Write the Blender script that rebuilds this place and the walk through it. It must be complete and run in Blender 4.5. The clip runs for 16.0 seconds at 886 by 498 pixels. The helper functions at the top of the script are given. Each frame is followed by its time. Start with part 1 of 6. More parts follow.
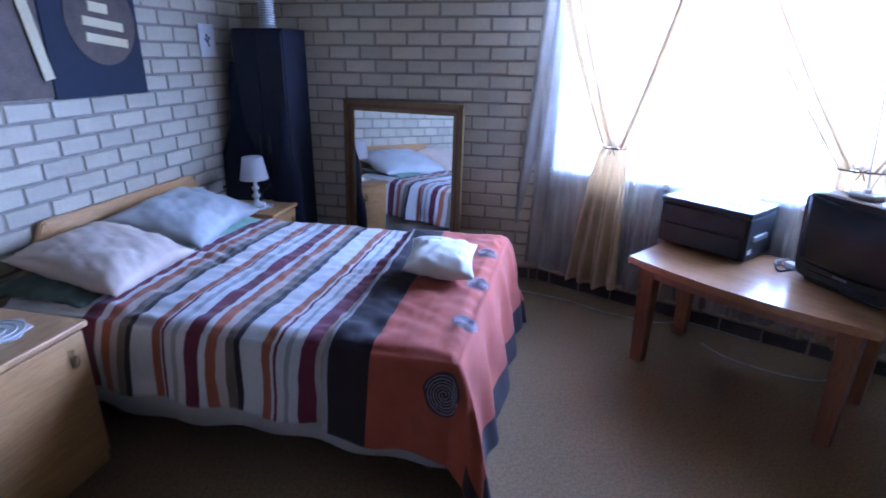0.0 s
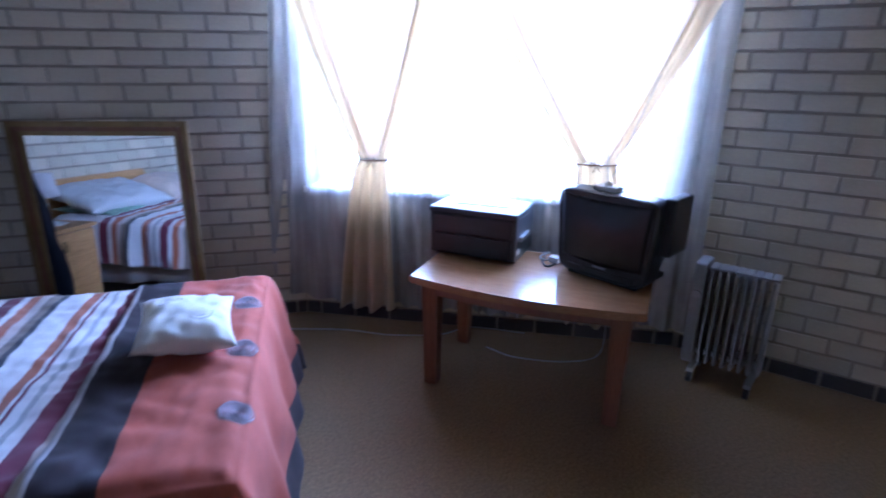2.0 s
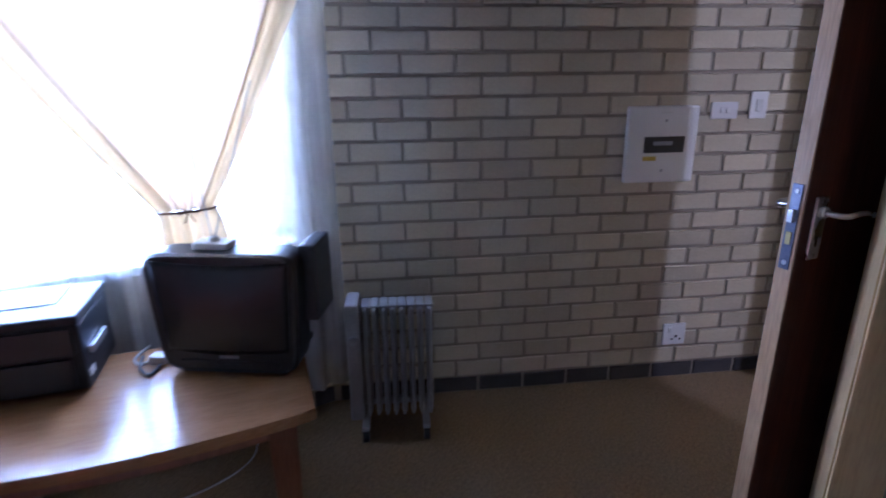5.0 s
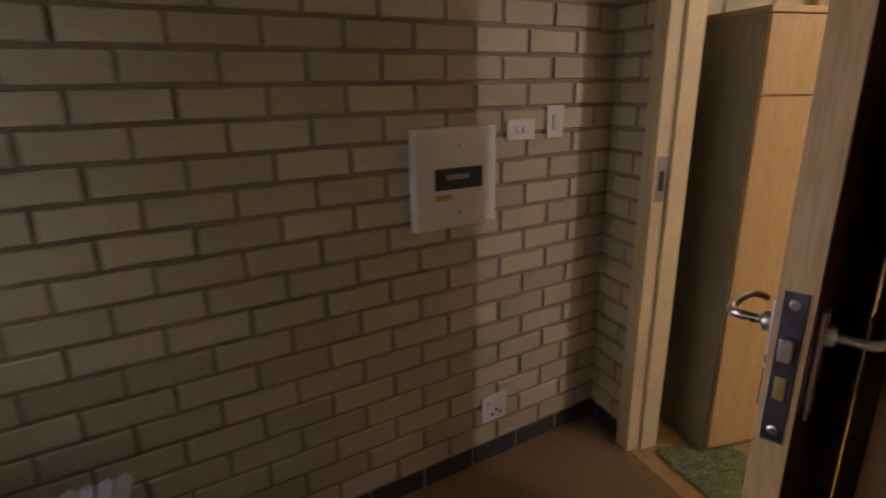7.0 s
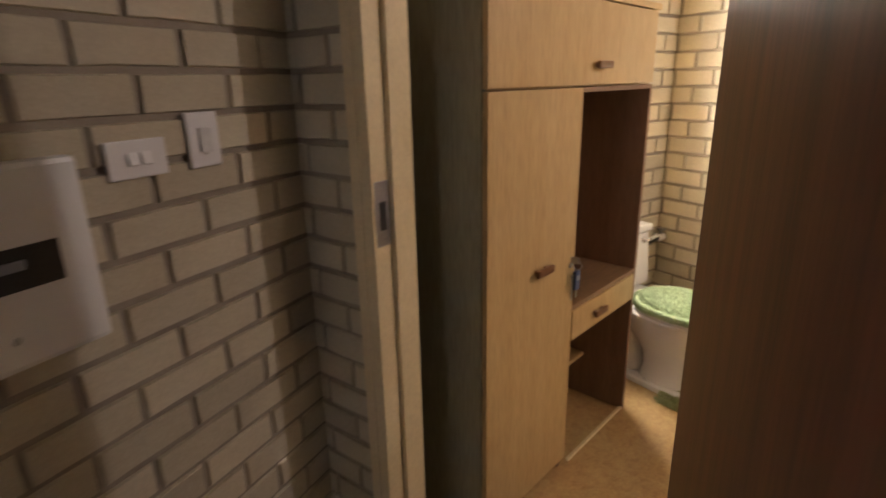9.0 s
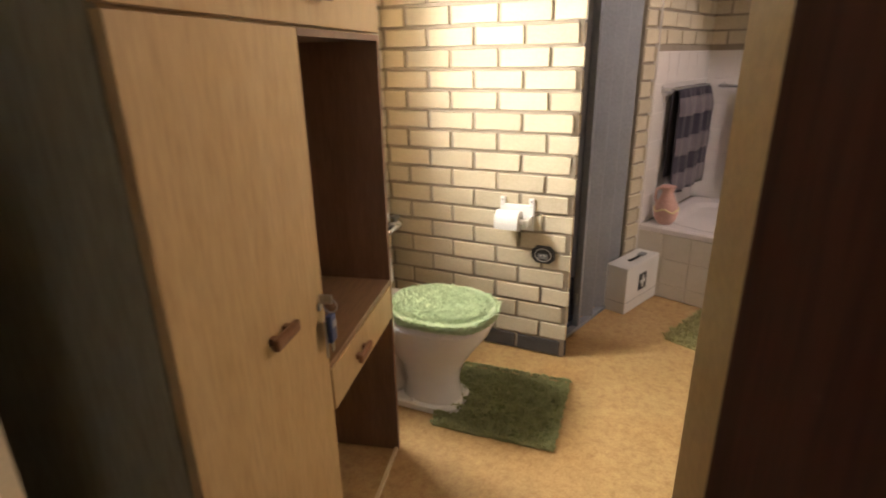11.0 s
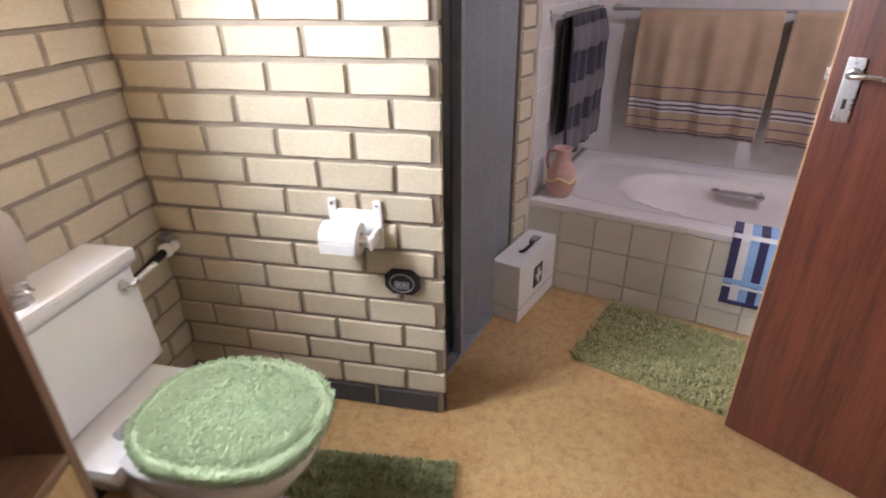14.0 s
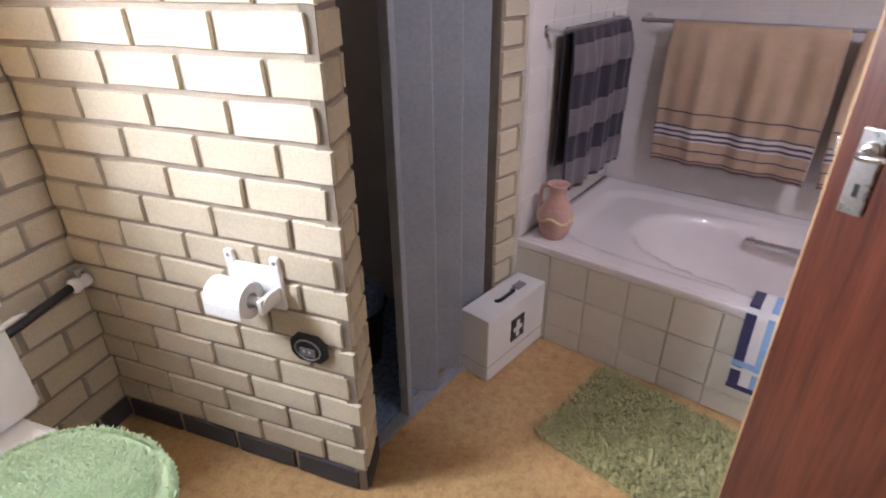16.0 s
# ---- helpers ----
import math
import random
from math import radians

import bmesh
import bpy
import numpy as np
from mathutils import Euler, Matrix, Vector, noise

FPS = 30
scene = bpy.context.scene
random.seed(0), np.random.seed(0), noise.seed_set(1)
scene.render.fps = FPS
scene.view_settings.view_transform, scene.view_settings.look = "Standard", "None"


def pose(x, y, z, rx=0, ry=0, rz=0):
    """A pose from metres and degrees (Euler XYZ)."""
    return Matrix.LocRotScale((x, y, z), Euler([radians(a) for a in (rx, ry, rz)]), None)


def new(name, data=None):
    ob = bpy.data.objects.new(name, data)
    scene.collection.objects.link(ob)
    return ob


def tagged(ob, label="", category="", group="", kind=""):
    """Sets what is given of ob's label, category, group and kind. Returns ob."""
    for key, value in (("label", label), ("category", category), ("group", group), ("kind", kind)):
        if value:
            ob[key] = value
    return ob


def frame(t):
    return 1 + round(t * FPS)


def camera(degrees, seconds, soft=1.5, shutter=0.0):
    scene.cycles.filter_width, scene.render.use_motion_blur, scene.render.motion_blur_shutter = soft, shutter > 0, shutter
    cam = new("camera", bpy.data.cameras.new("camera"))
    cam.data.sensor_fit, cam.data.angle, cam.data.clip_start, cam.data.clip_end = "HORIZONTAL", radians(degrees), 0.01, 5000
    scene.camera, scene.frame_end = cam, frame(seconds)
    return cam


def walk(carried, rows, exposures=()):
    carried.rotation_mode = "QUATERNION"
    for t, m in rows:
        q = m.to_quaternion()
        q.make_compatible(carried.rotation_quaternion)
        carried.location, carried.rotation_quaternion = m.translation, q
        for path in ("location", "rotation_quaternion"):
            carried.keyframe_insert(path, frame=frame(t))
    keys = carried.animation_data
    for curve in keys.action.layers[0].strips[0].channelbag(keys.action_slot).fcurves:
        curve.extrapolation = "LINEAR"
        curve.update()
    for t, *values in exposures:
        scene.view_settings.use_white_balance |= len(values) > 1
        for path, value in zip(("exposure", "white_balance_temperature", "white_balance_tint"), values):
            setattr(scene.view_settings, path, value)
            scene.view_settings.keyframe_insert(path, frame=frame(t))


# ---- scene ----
from mathutils.bvhtree import BVHTree

cam = camera(78.6, 16.0, soft=1.8, shutter=0.6)
METRES, EYE = 4.86, 1.485
ROWS = [
    (0.0, 0.0, 0.0, 0.0, 0.21, -19.87, -0.58),
    (0.5, -0.0009, 0.0254, 0.0, -3.34, -19.81, -0.64),
    (1.0, 0.0, 0.0478, -0.0019, -9.76, -19.55, -0.59),
    (1.5, 0.0034, 0.0587, -0.002, -17.98, -19.26, -0.48),
    (2.0, 0.0038, 0.0806, -0.0029, -26.83, -18.98, -0.35),
    (2.5, 0.0056, 0.0984, -0.0032, -35.15, -18.63, -0.1),
    (3.0, 0.0117, 0.1118, -0.0047, -42.17, -18.48, 0.07),
    (3.5, 0.0191, 0.123, -0.0087, -49.07, -18.25, 0.22),
    (4.0, 0.0389, 0.1368, -0.0066, -55.27, -18.58, 0.4),
    (4.5, 0.0718, 0.1636, -0.0081, -61.78, -17.97, 0.4),
    (5.0, 0.1031, 0.1855, -0.0094, -68.49, -17.72, 0.59),
    (7.5, 0.3057, 0.2138, -0.0099, -102.94, -16.87, 0.89),
    (8.0, 0.3405, 0.2041, -0.0135, -113.4, -16.94, 1.09),
    (8.5, 0.3799, 0.1826, -0.0136, -119.69, -16.89, 1.28),
    (9.0, 0.4123, 0.161, -0.0145, -125.62, -17.3, 1.18),
    (9.5, 0.4477, 0.1427, -0.0149, -134.77, -17.62, 0.94),
    (10.0, 0.4742, 0.1218, -0.0189, -143.88, -17.8, 0.81),
    (12.5, 0.5355, -0.0186, -0.0444, -168.3, -21.7, 0.77),
    (13.0, 0.5386, -0.0474, -0.0448, -169.95, -24.28, 0.85),
    (13.5, 0.5396, -0.0854, -0.0442, -170.54, -26.79, 0.76),
    (14.0, 0.5347, -0.1195, -0.0389, -170.55, -27.19, 0.75),
    (14.5, 0.5182, -0.1457, -0.0404, -170.58, -27.82, 0.64),
    (15.0, 0.4932, -0.1724, -0.0361, -169.73, -28.05, 0.66),
    (15.5, 0.4784, -0.1834, -0.0311, -166.23, -28.04, 0.68),
    (16.0, 0.4709, -0.2006, -0.0285, -161.93, -28.04, 0.55),
]
EXPOSURES = [(0.0, 1.12, 4230, 20), (1.5, 1.0, 4230, 20), (3.5, 0.83, 4300, 21), (5.0, 0.75, 4400, 20), (7.5, 0.02, 7100, 15), (9.0, 0.0, 6700, 15), (10.0, -0.1, 6700, 14), (12.5, -0.11, 5950, 15), (14.0, -0.15, 5350, 18), (15.0, -0.17, 5300, 18), (16.0, -0.04, 5250, 19)]
walk(cam, [(t, pose(METRES * x, METRES * y, EYE + METRES * z, 90 + pitch, roll, yaw)) for t, x, y, z, yaw, pitch, roll in ROWS], EXPOSURES)

# ---------- world and lights ----------
world = bpy.data.worlds.new("sky")
scene.world = world
world.use_nodes = True
wn = world.node_tree
sky = wn.nodes.new("ShaderNodeTexSky")
sky.sky_type, sky.sun_disc, sky.sun_elevation, sky.sun_rotation = "NISHITA", False, radians(50), radians(150)
wn.links.new(sky.outputs[0], wn.nodes["Background"].inputs[0])
wn.nodes["Background"].inputs[1].default_value = 0.12


def lamp(name, kind, m, energy, colour, size=(0.1, 0.1)):
    data = bpy.data.lights.new(name, kind)
    data.energy, data.color = energy, colour
    if kind == "AREA":
        data.shape, data.size, data.size_y = "RECTANGLE", *size
    elif kind == "POINT":
        data.shadow_soft_size = size[0]
    else:
        data.angle = size[0]
    ob = new(name, data)
    ob.matrix_world = m
    return ob


# ---------- materials ----------
def nodes_of(name):
    m = bpy.data.materials.new(name)
    m.use_nodes = True
    t = m.node_tree
    return m, t, t.nodes["Principled BSDF"]


def noise_node(t, vec, scale, detail=6.0, rough=0.6):
    n = t.nodes.new("ShaderNodeTexNoise")
    n.inputs["Scale"].default_value, n.inputs["Detail"].default_value, n.inputs["Roughness"].default_value = scale, detail, rough
    t.links.new(vec, n.inputs["Vector"])
    return n.outputs["Fac"]


def coords(t, stretch=(1, 1, 1), kind="Object"):
    c, mp = t.nodes.new("ShaderNodeTexCoord"), t.nodes.new("ShaderNodeMapping")
    mp.inputs["Scale"].default_value = stretch
    t.links.new(c.outputs[kind], mp.inputs["Vector"])
    return mp.outputs[0]


def ramp(t, fac, stops):
    r = t.nodes.new("ShaderNodeValToRGB")
    el = r.color_ramp.elements
    while len(el) < len(stops):
        el.new(0.5)
    for e, (p, c) in zip(el, stops):
        e.position, e.color = p, (*c, 1)
    t.links.new(fac, r.inputs[0])
    return r.outputs[0]


def mixc(t, fac, a, b, mode="MIX"):
    m = t.nodes.new("ShaderNodeMix")
    m.data_type, m.blend_type = "RGBA", mode
    for sock, v in ((m.inputs[0], fac), (m.inputs[6], a), (m.inputs[7], b)):
        if hasattr(v, "is_output"):
            t.links.new(v, sock)
        elif isinstance(v, tuple):
            sock.default_value = (*v, 1)
        else:
            sock.default_value = v
    return m.outputs[2]


def bump(t, p, height, strength, dist=0.002):
    b = t.nodes.new("ShaderNodeBump")
    b.inputs["Strength"].default_value, b.inputs["Distance"].default_value = strength, dist
    t.links.new(height, b.inputs["Height"])
    t.links.new(b.outputs[0], p.inputs["Normal"])


def plain(name, c1, c2, rough=0.6, scale=8.0, fine=150.0, relief=0.15, metal=0.0, stretch=(1, 1, 1), kind="Object", rand=0.0, sheen=0.0, edges=(0.3, 0.7), speck=0.25):
    """Two tones mixed by broad and fine noise, with relief."""
    m, t, p = nodes_of(name)
    v = coords(t, stretch, kind)
    broad, grain = noise_node(t, v, scale), noise_node(t, v, fine, 3.0)
    col = ramp(t, broad, [(edges[0], c1), (edges[1], c2)])
    dark = tuple(x * 0.7 for x in c1)
    col = mixc(t, speck, col, ramp(t, grain, [(0.35, dark), (0.65, c2)]))
    if rand:
        oi = t.nodes.new("ShaderNodeObjectInfo")
        rr = ramp(t, oi.outputs["Random"], [(0.0, (1 - rand,) * 3), (1.0, (1, 1, 1))])
        col = mixc(t, 1.0, col, rr, "MULTIPLY")
    t.links.new(col, p.inputs["Base Color"])
    rg = t.nodes.new("ShaderNodeMapRange")
    rg.inputs[3].default_value, rg.inputs[4].default_value = max(0.03, rough - 0.08), min(1, rough + 0.08)
    t.links.new(broad, rg.inputs[0])
    t.links.new(rg.outputs[0], p.inputs["Roughness"])
    p.inputs["Metallic"].default_value = metal
    if sheen:
        p.inputs["Sheen Weight"].default_value = sheen
    bump(t, p, grain, relief)
    return m


def wood(name, dark, light, rough=0.4, rings=2.2, stretch=(1, 1, 0.08), coat=0.0, bands=0.3):
    m, t, p = nodes_of(name)
    v = coords(t, stretch)
    w = noise_node(t, v, rings * 9, 5.0, 0.65)
    fine = noise_node(t, coords(t, tuple(s if s < 1 else s * 1.0 for s in stretch)), rings * 90, 3.0)
    wave = t.nodes.new("ShaderNodeTexWave")
    wave.inputs["Scale"].default_value, wave.inputs["Distortion"].default_value, wave.inputs["Detail"].default_value = rings * 3, 11.0, 4.0
    t.links.new(v, wave.inputs["Vector"])
    col = mixc(t, bands, ramp(t, w, [(0.3, dark), (0.72, light)]), ramp(t, wave.outputs["Fac"], [(0.0, dark), (1.0, light)]))
    col = mixc(t, 0.3, col, ramp(t, fine, [(0.35, tuple(x * 0.6 for x in dark)), (0.6, light)]))
    t.links.new(col, p.inputs["Base Color"])
    p.inputs["Roughness"].default_value = rough
    p.inputs["Coat Weight"].default_value = coat
    p.inputs["Coat Roughness"].default_value = 0.15
    bump(t, p, fine, 0.08)
    return m


def cloth(name, c1, c2, rough=0.9, weave=500.0, fold=3.0, through_light=0.0, clear=0.0, sheen=0.2):
    """Woven cloth; through_light makes it translucent, clear lets part of the light straight through."""
    m, t, p = nodes_of(name)
    v = coords(t)
    col = ramp(t, noise_node(t, v, fold), [(0.3, c1), (0.7, c2)])
    fine = noise_node(t, v, weave, 2.0)
    col = mixc(t, 0.2, col, ramp(t, fine, [(0.4, tuple(x * 0.75 for x in c1)), (0.6, c2)]))
    t.links.new(col, p.inputs["Base Color"])
    p.inputs["Roughness"].default_value = rough
    p.inputs["Sheen Weight"].default_value = sheen
    bump(t, p, fine, 0.25, 0.001)
    out = t.nodes["Material Output"]
    last = p.outputs[0]
    if through_light:
        tr, mx = t.nodes.new("ShaderNodeBsdfTranslucent"), t.nodes.new("ShaderNodeMixShader")
        t.links.new(col, tr.inputs[0])
        mx.inputs[0].default_value = through_light
        t.links.new(last, mx.inputs[1])
        t.links.new(tr.outputs[0], mx.inputs[2])
        last = mx.outputs[0]
    if clear:
        tp, mx = t.nodes.new("ShaderNodeBsdfTransparent"), t.nodes.new("ShaderNodeMixShader")
        lace = ramp(t, noise_node(t, coords(t, (1, 1, 0.06)), 45.0, 3.0), [(0.35, (clear * 1.10,) * 3), (0.65, (clear * 0.90,) * 3)])
        t.links.new(lace, mx.inputs[0])
        t.links.new(last, mx.inputs[1])
        t.links.new(tp.outputs[0], mx.inputs[2])
        last = mx.outputs[0]
    t.links.new(last, out.inputs[0])
    return m


def emit(name, colour, strength):
    m, t, p = nodes_of(name)
    p.inputs["Emission Color"].default_value = (*colour, 1)
    p.inputs["Emission Strength"].default_value = strength
    p.inputs["Base Color"].default_value = (*colour, 1)
    return m


M_BRICK = plain("cream_face_brick", (0.56, 0.488, 0.35), (0.69, 0.628, 0.475), 0.85, 6.0, 160.0, 0.5, rand=0.22)
M_DARKBRICK = plain("dark_plinth_brick", (0.045, 0.042, 0.045), (0.09, 0.085, 0.085), 0.8, 8.0, 140.0, 0.5, rand=0.3)
M_MORTAR = plain("grey_mortar", (0.25, 0.21, 0.165), (0.36, 0.315, 0.25), 0.95, 10.0, 220.0, 0.6)
M_PLASTER = plain("cream_plaster", (0.62, 0.56, 0.45), (0.70, 0.64, 0.53), 0.9, 3.0, 120.0, 0.3)
# Ceiling is never in view; dark brown chosen to hold down bounced light
M_CEIL = plain("bounce_dimming_ceiling", (0.20, 0.16, 0.11), (0.27, 0.22, 0.16), 0.9, 3.0, 100.0, 0.2)
# Unseen rear wall: its brown is there to soak up window light
M_REAR = plain("bounce_dimming_rear_wall", (0.22, 0.17, 0.11), (0.30, 0.24, 0.16), 0.8, 3.0, 120.0, 0.3)
M_CARPET = plain("brown_carpet", (0.138, 0.088, 0.037), (0.315, 0.212, 0.10), 1.0, 75.0, 190.0, 1.0, sheen=0.1, edges=(0.36, 0.64), speck=0.5)


def vinyl_mat():
    """Marbled sheet vinyl: cloudy ochre with reddish drifts and fine flecks."""
    m, t, p = nodes_of("ochre_vinyl")
    v = coords(t)
    drift, cloud, vein, fleck = noise_node(t, v, 2.2, 4.0), noise_node(t, v, 13.0, 8.0, 0.7), noise_node(t, v, 34.0, 5.0, 0.7), noise_node(t, v, 150.0, 2.0)
    col = ramp(t, cloud, [(0.32, (0.34, 0.205, 0.078)), (0.52, (0.47, 0.315, 0.135)), (0.72, (0.58, 0.42, 0.20))])
    col = mixc(t, 0.55, col, ramp(t, vein, [(0.38, (0.36, 0.20, 0.085)), (0.5, (0.50, 0.34, 0.15)), (0.68, (0.56, 0.40, 0.185))]))
    col = mixc(t, 0.8, col, ramp(t, drift, [(0.35, (0.88, 0.76, 0.66)), (0.62, (1.0, 1.0, 1.0))]), "MULTIPLY")
    col = mixc(t, 0.18, col, ramp(t, fleck, [(0.4, (0.25, 0.14, 0.06)), (0.6, (0.60, 0.45, 0.22))]))
    t.links.new(col, p.inputs["Base Color"])
    p.inputs["Roughness"].default_value = 0.42
    bump(t, p, cloud, 0.12)
    return m


M_VINYL = vinyl_mat()
M_OAK = wood("light_veneer", (0.45, 0.295, 0.125), (0.54, 0.375, 0.18), 0.42, rings=1.2, stretch=(1, 1, 0.12))
# Darkened copy of the veneer: shade of niche and plinths is in the colour
M_OAKSHADE = wood("shaded_oak_veneer", (0.16, 0.085, 0.048), (0.24, 0.135, 0.08), 0.5)
M_PINE = wood("honey_pine", (0.42, 0.23, 0.08), (0.60, 0.36, 0.14), 0.4, stretch=(1, 0.08, 1))
M_TABLE = wood("varnished_table", (0.32, 0.165, 0.065), (0.46, 0.26, 0.12), 0.24, stretch=(0.08, 1, 1), coat=0.5)
# Table varnish again, darkened for the shade beneath the tabletop
M_TABLELEG = wood("shaded_varnished_leg", (0.17, 0.070, 0.032), (0.27, 0.12, 0.055), 0.35, coat=0.3)
M_SAPELE = wood("red_brown_veneer", (0.030, 0.008, 0.006), (0.150, 0.043, 0.022), 0.36, rings=1.9, stretch=(1, 1, 0.045), coat=0.15, bands=0.2)
M_EDGE = wood("pale_door_edge", (0.42, 0.26, 0.12), (0.56, 0.38, 0.20), 0.55)
# Cabinet side greyed in colour to stand for bluish daylight on it
M_SIDE = wood("daylit_side_board", (0.27, 0.25, 0.165), (0.36, 0.34, 0.235), 0.5, rings=1.2, stretch=(1, 1, 0.12))
M_FRAME = plain("cream_painted_frame", (0.68, 0.56, 0.34), (0.76, 0.64, 0.42), 0.45, 4.0, 90.0, 0.1)
M_WHITE = plain("white_plastic", (0.74, 0.74, 0.74), (0.80, 0.80, 0.79), 0.35, 5.0, 90.0, 0.03, speck=0.04)
M_ROCKER = plain("glossy_white_rocker", (0.78, 0.78, 0.78), (0.82, 0.82, 0.81), 0.16, 5.0, 90.0, 0.0, speck=0.02)
# White enamel made grey: the heater's unlit side is painted into it
M_HEATER = plain("shaded_white_enamel", (0.30, 0.30, 0.31), (0.40, 0.40, 0.41), 0.35, 5.0, 90.0, 0.03)
M_CERAMIC = plain("white_ceramic", (0.78, 0.78, 0.78), (0.83, 0.83, 0.82), 0.1, 4.0, 60.0, 0.0, speck=0.04)
M_ENAMEL = plain("bath_enamel", (0.74, 0.70, 0.70), (0.80, 0.76, 0.76), 0.12, 4.0, 60.0, 0.0, speck=0.04)
M_TILE = plain("white_wall_tile", (0.70, 0.67, 0.65), (0.78, 0.75, 0.73), 0.18, 5.0, 60.0, 0.02, rand=0.06, speck=0.04)
M_TILE2 = plain("cream_bath_tile", (0.66, 0.62, 0.54), (0.75, 0.72, 0.64), 0.2, 5.0, 60.0, 0.02, rand=0.10, speck=0.04)
M_GROUT = plain("tile_grout", (0.50, 0.46, 0.39), (0.60, 0.56, 0.48), 0.9, 10.0, 200.0, 0.3)
M_BLACK = plain("black_plastic", (0.012, 0.013, 0.016), (0.03, 0.032, 0.036), 0.38, 6.0, 200.0, 0.1)
M_SCREEN = plain("dark_screen_glass", (0.010, 0.012, 0.014), (0.014, 0.016, 0.018), 0.3, 2.0, 30.0, 0.0)
M_NAVY = cloth("navy_canvas", (0.006, 0.007, 0.020), (0.014, 0.016, 0.038), 0.9, sheen=0.02)
M_NAVYMETAL = plain("navy_cabinet_paint", (0.007, 0.008, 0.022), (0.015, 0.017, 0.038), 0.75, 5.0, 90.0, 0.1)
M_CHROME = plain("worn_chrome", (0.62, 0.62, 0.63), (0.78, 0.78, 0.79), 0.28, 15.0, 150.0, 0.05, metal=1.0)
M_STEEL = plain("dull_steel", (0.35, 0.36, 0.38), (0.50, 0.51, 0.53), 0.35, 15.0, 150.0, 0.08, metal=1.0)
M_LOCK = plain("dark_lock_steel", (0.10, 0.11, 0.16), (0.20, 0.21, 0.27), 0.3, 25.0, 180.0, 0.1, metal=0.9)
M_BRASS = plain("dull_brass", (0.42, 0.33, 0.12), (0.56, 0.46, 0.20), 0.4, 15.0, 150.0, 0.05, metal=0.8)
M_GOLD = plain("gilt_frame", (0.20, 0.13, 0.05), (0.33, 0.23, 0.10), 0.4, 12.0, 120.0, 0.2, metal=0.6)
M_COUNTER = wood("brown_counter_veneer", (0.19, 0.105, 0.052), (0.27, 0.155, 0.082), 0.4, rings=1.2, stretch=(0.12, 1, 1))
M_NAVYBLUE = cloth("navy_stripe", (0.022, 0.02, 0.07), (0.045, 0.04, 0.12), 1.0, 260.0, 6.0)
M_GREY = plain("grey_vinyl_panel", (0.22, 0.235, 0.265), (0.285, 0.30, 0.335), 0.4, 5.0, 80.0, 0.08)
M_GREEN = cloth("green_pile", (0.34, 0.335, 0.14), (0.50, 0.48, 0.24), 1.0, 300.0, 20.0)
M_GREENDK = cloth("green_pile_dark", (0.25, 0.28, 0.125), (0.40, 0.43, 0.22), 1.0, 300.0, 20.0)
M_GREENPALE = cloth("pale_green_pile", (0.42, 0.53, 0.32), (0.56, 0.66, 0.43), 1.0, 300.0, 20.0)
M_LACE = cloth("white_lace", (0.60, 0.59, 0.57), (0.74, 0.73, 0.71), 0.9, 300.0, 9.0, 0.10, 0.50)
M_DRAPE = cloth("cream_drape", (0.74, 0.61, 0.41), (0.80, 0.69, 0.50), 0.9, 350.0, 4.0, 0.42)
M_SHEER = cloth("thin_cream_drape", (0.80, 0.68, 0.52), (0.86, 0.76, 0.62), 0.9, 350.0, 4.0, 0.46)
M_WHITECLOTH = cloth("white_cotton", (0.62, 0.60, 0.60), (0.74, 0.72, 0.72), 0.9)
M_PILLOW = cloth("beige_pillowcase", (0.56, 0.44, 0.34), (0.66, 0.54, 0.43), 0.9)
M_PILLOW2 = cloth("pale_grey_pillowcase", (0.46, 0.46, 0.45), (0.56, 0.56, 0.54), 0.9)
M_SHEET = cloth("pale_green_sheet", (0.22, 0.34, 0.24), (0.30, 0.42, 0.32), 0.9)
M_SHEETDK = cloth("dark_green_sheet", (0.035, 0.06, 0.035), (0.06, 0.09, 0.055), 0.9)
M_CUSHION = cloth("ivory_cushion", (0.70, 0.68, 0.60), (0.80, 0.78, 0.70), 0.9)
M_VALANCE = cloth("cream_valance", (0.50, 0.47, 0.44), (0.62, 0.59, 0.55), 0.95)
M_TAN = cloth("tan_towel", (0.43, 0.31, 0.20), (0.55, 0.41, 0.28), 1.0, 260.0, 6.0)
M_NAVYTOWEL = cloth("navy_towel", (0.016, 0.014, 0.028), (0.035, 0.03, 0.05), 1.0, 260.0, 6.0)
M_GREYTOWEL = cloth("grey_towel", (0.11, 0.095, 0.11), (0.16, 0.14, 0.16), 1.0, 260.0, 6.0)
M_LILAC = cloth("purple_stripe", (0.07, 0.05, 0.11), (0.13, 0.10, 0.18), 1.0, 260.0, 6.0)
M_SKYBLUE = cloth("pale_blue_stripe", (0.22, 0.36, 0.62), (0.30, 0.46, 0.72), 1.0, 260.0, 6.0)
M_SWIRL = cloth("grey_lilac_thread", (0.34, 0.29, 0.33), (0.46, 0.41, 0.45), 0.9)
M_FROSTED = cloth("frosted_plastic", (0.66, 0.62, 0.58), (0.74, 0.70, 0.66), 0.45, 200.0, 3.0, 0.45)
M_SWIRLDARK = cloth("dark_plum_patch", (0.065, 0.035, 0.05), (0.11, 0.06, 0.075), 0.9)
M_SWIRLGROUND = cloth("rust_patch", (0.20, 0.075, 0.07), (0.30, 0.13, 0.115), 0.9)
M_WALLGROUT = plain("white_grout", (0.66, 0.63, 0.61), (0.74, 0.71, 0.69), 0.8, 10.0, 200.0, 0.2)
M_TERRA = plain("pink_terracotta", (0.48, 0.28, 0.24), (0.64, 0.43, 0.38), 0.8, 9.0, 90.0, 0.4)
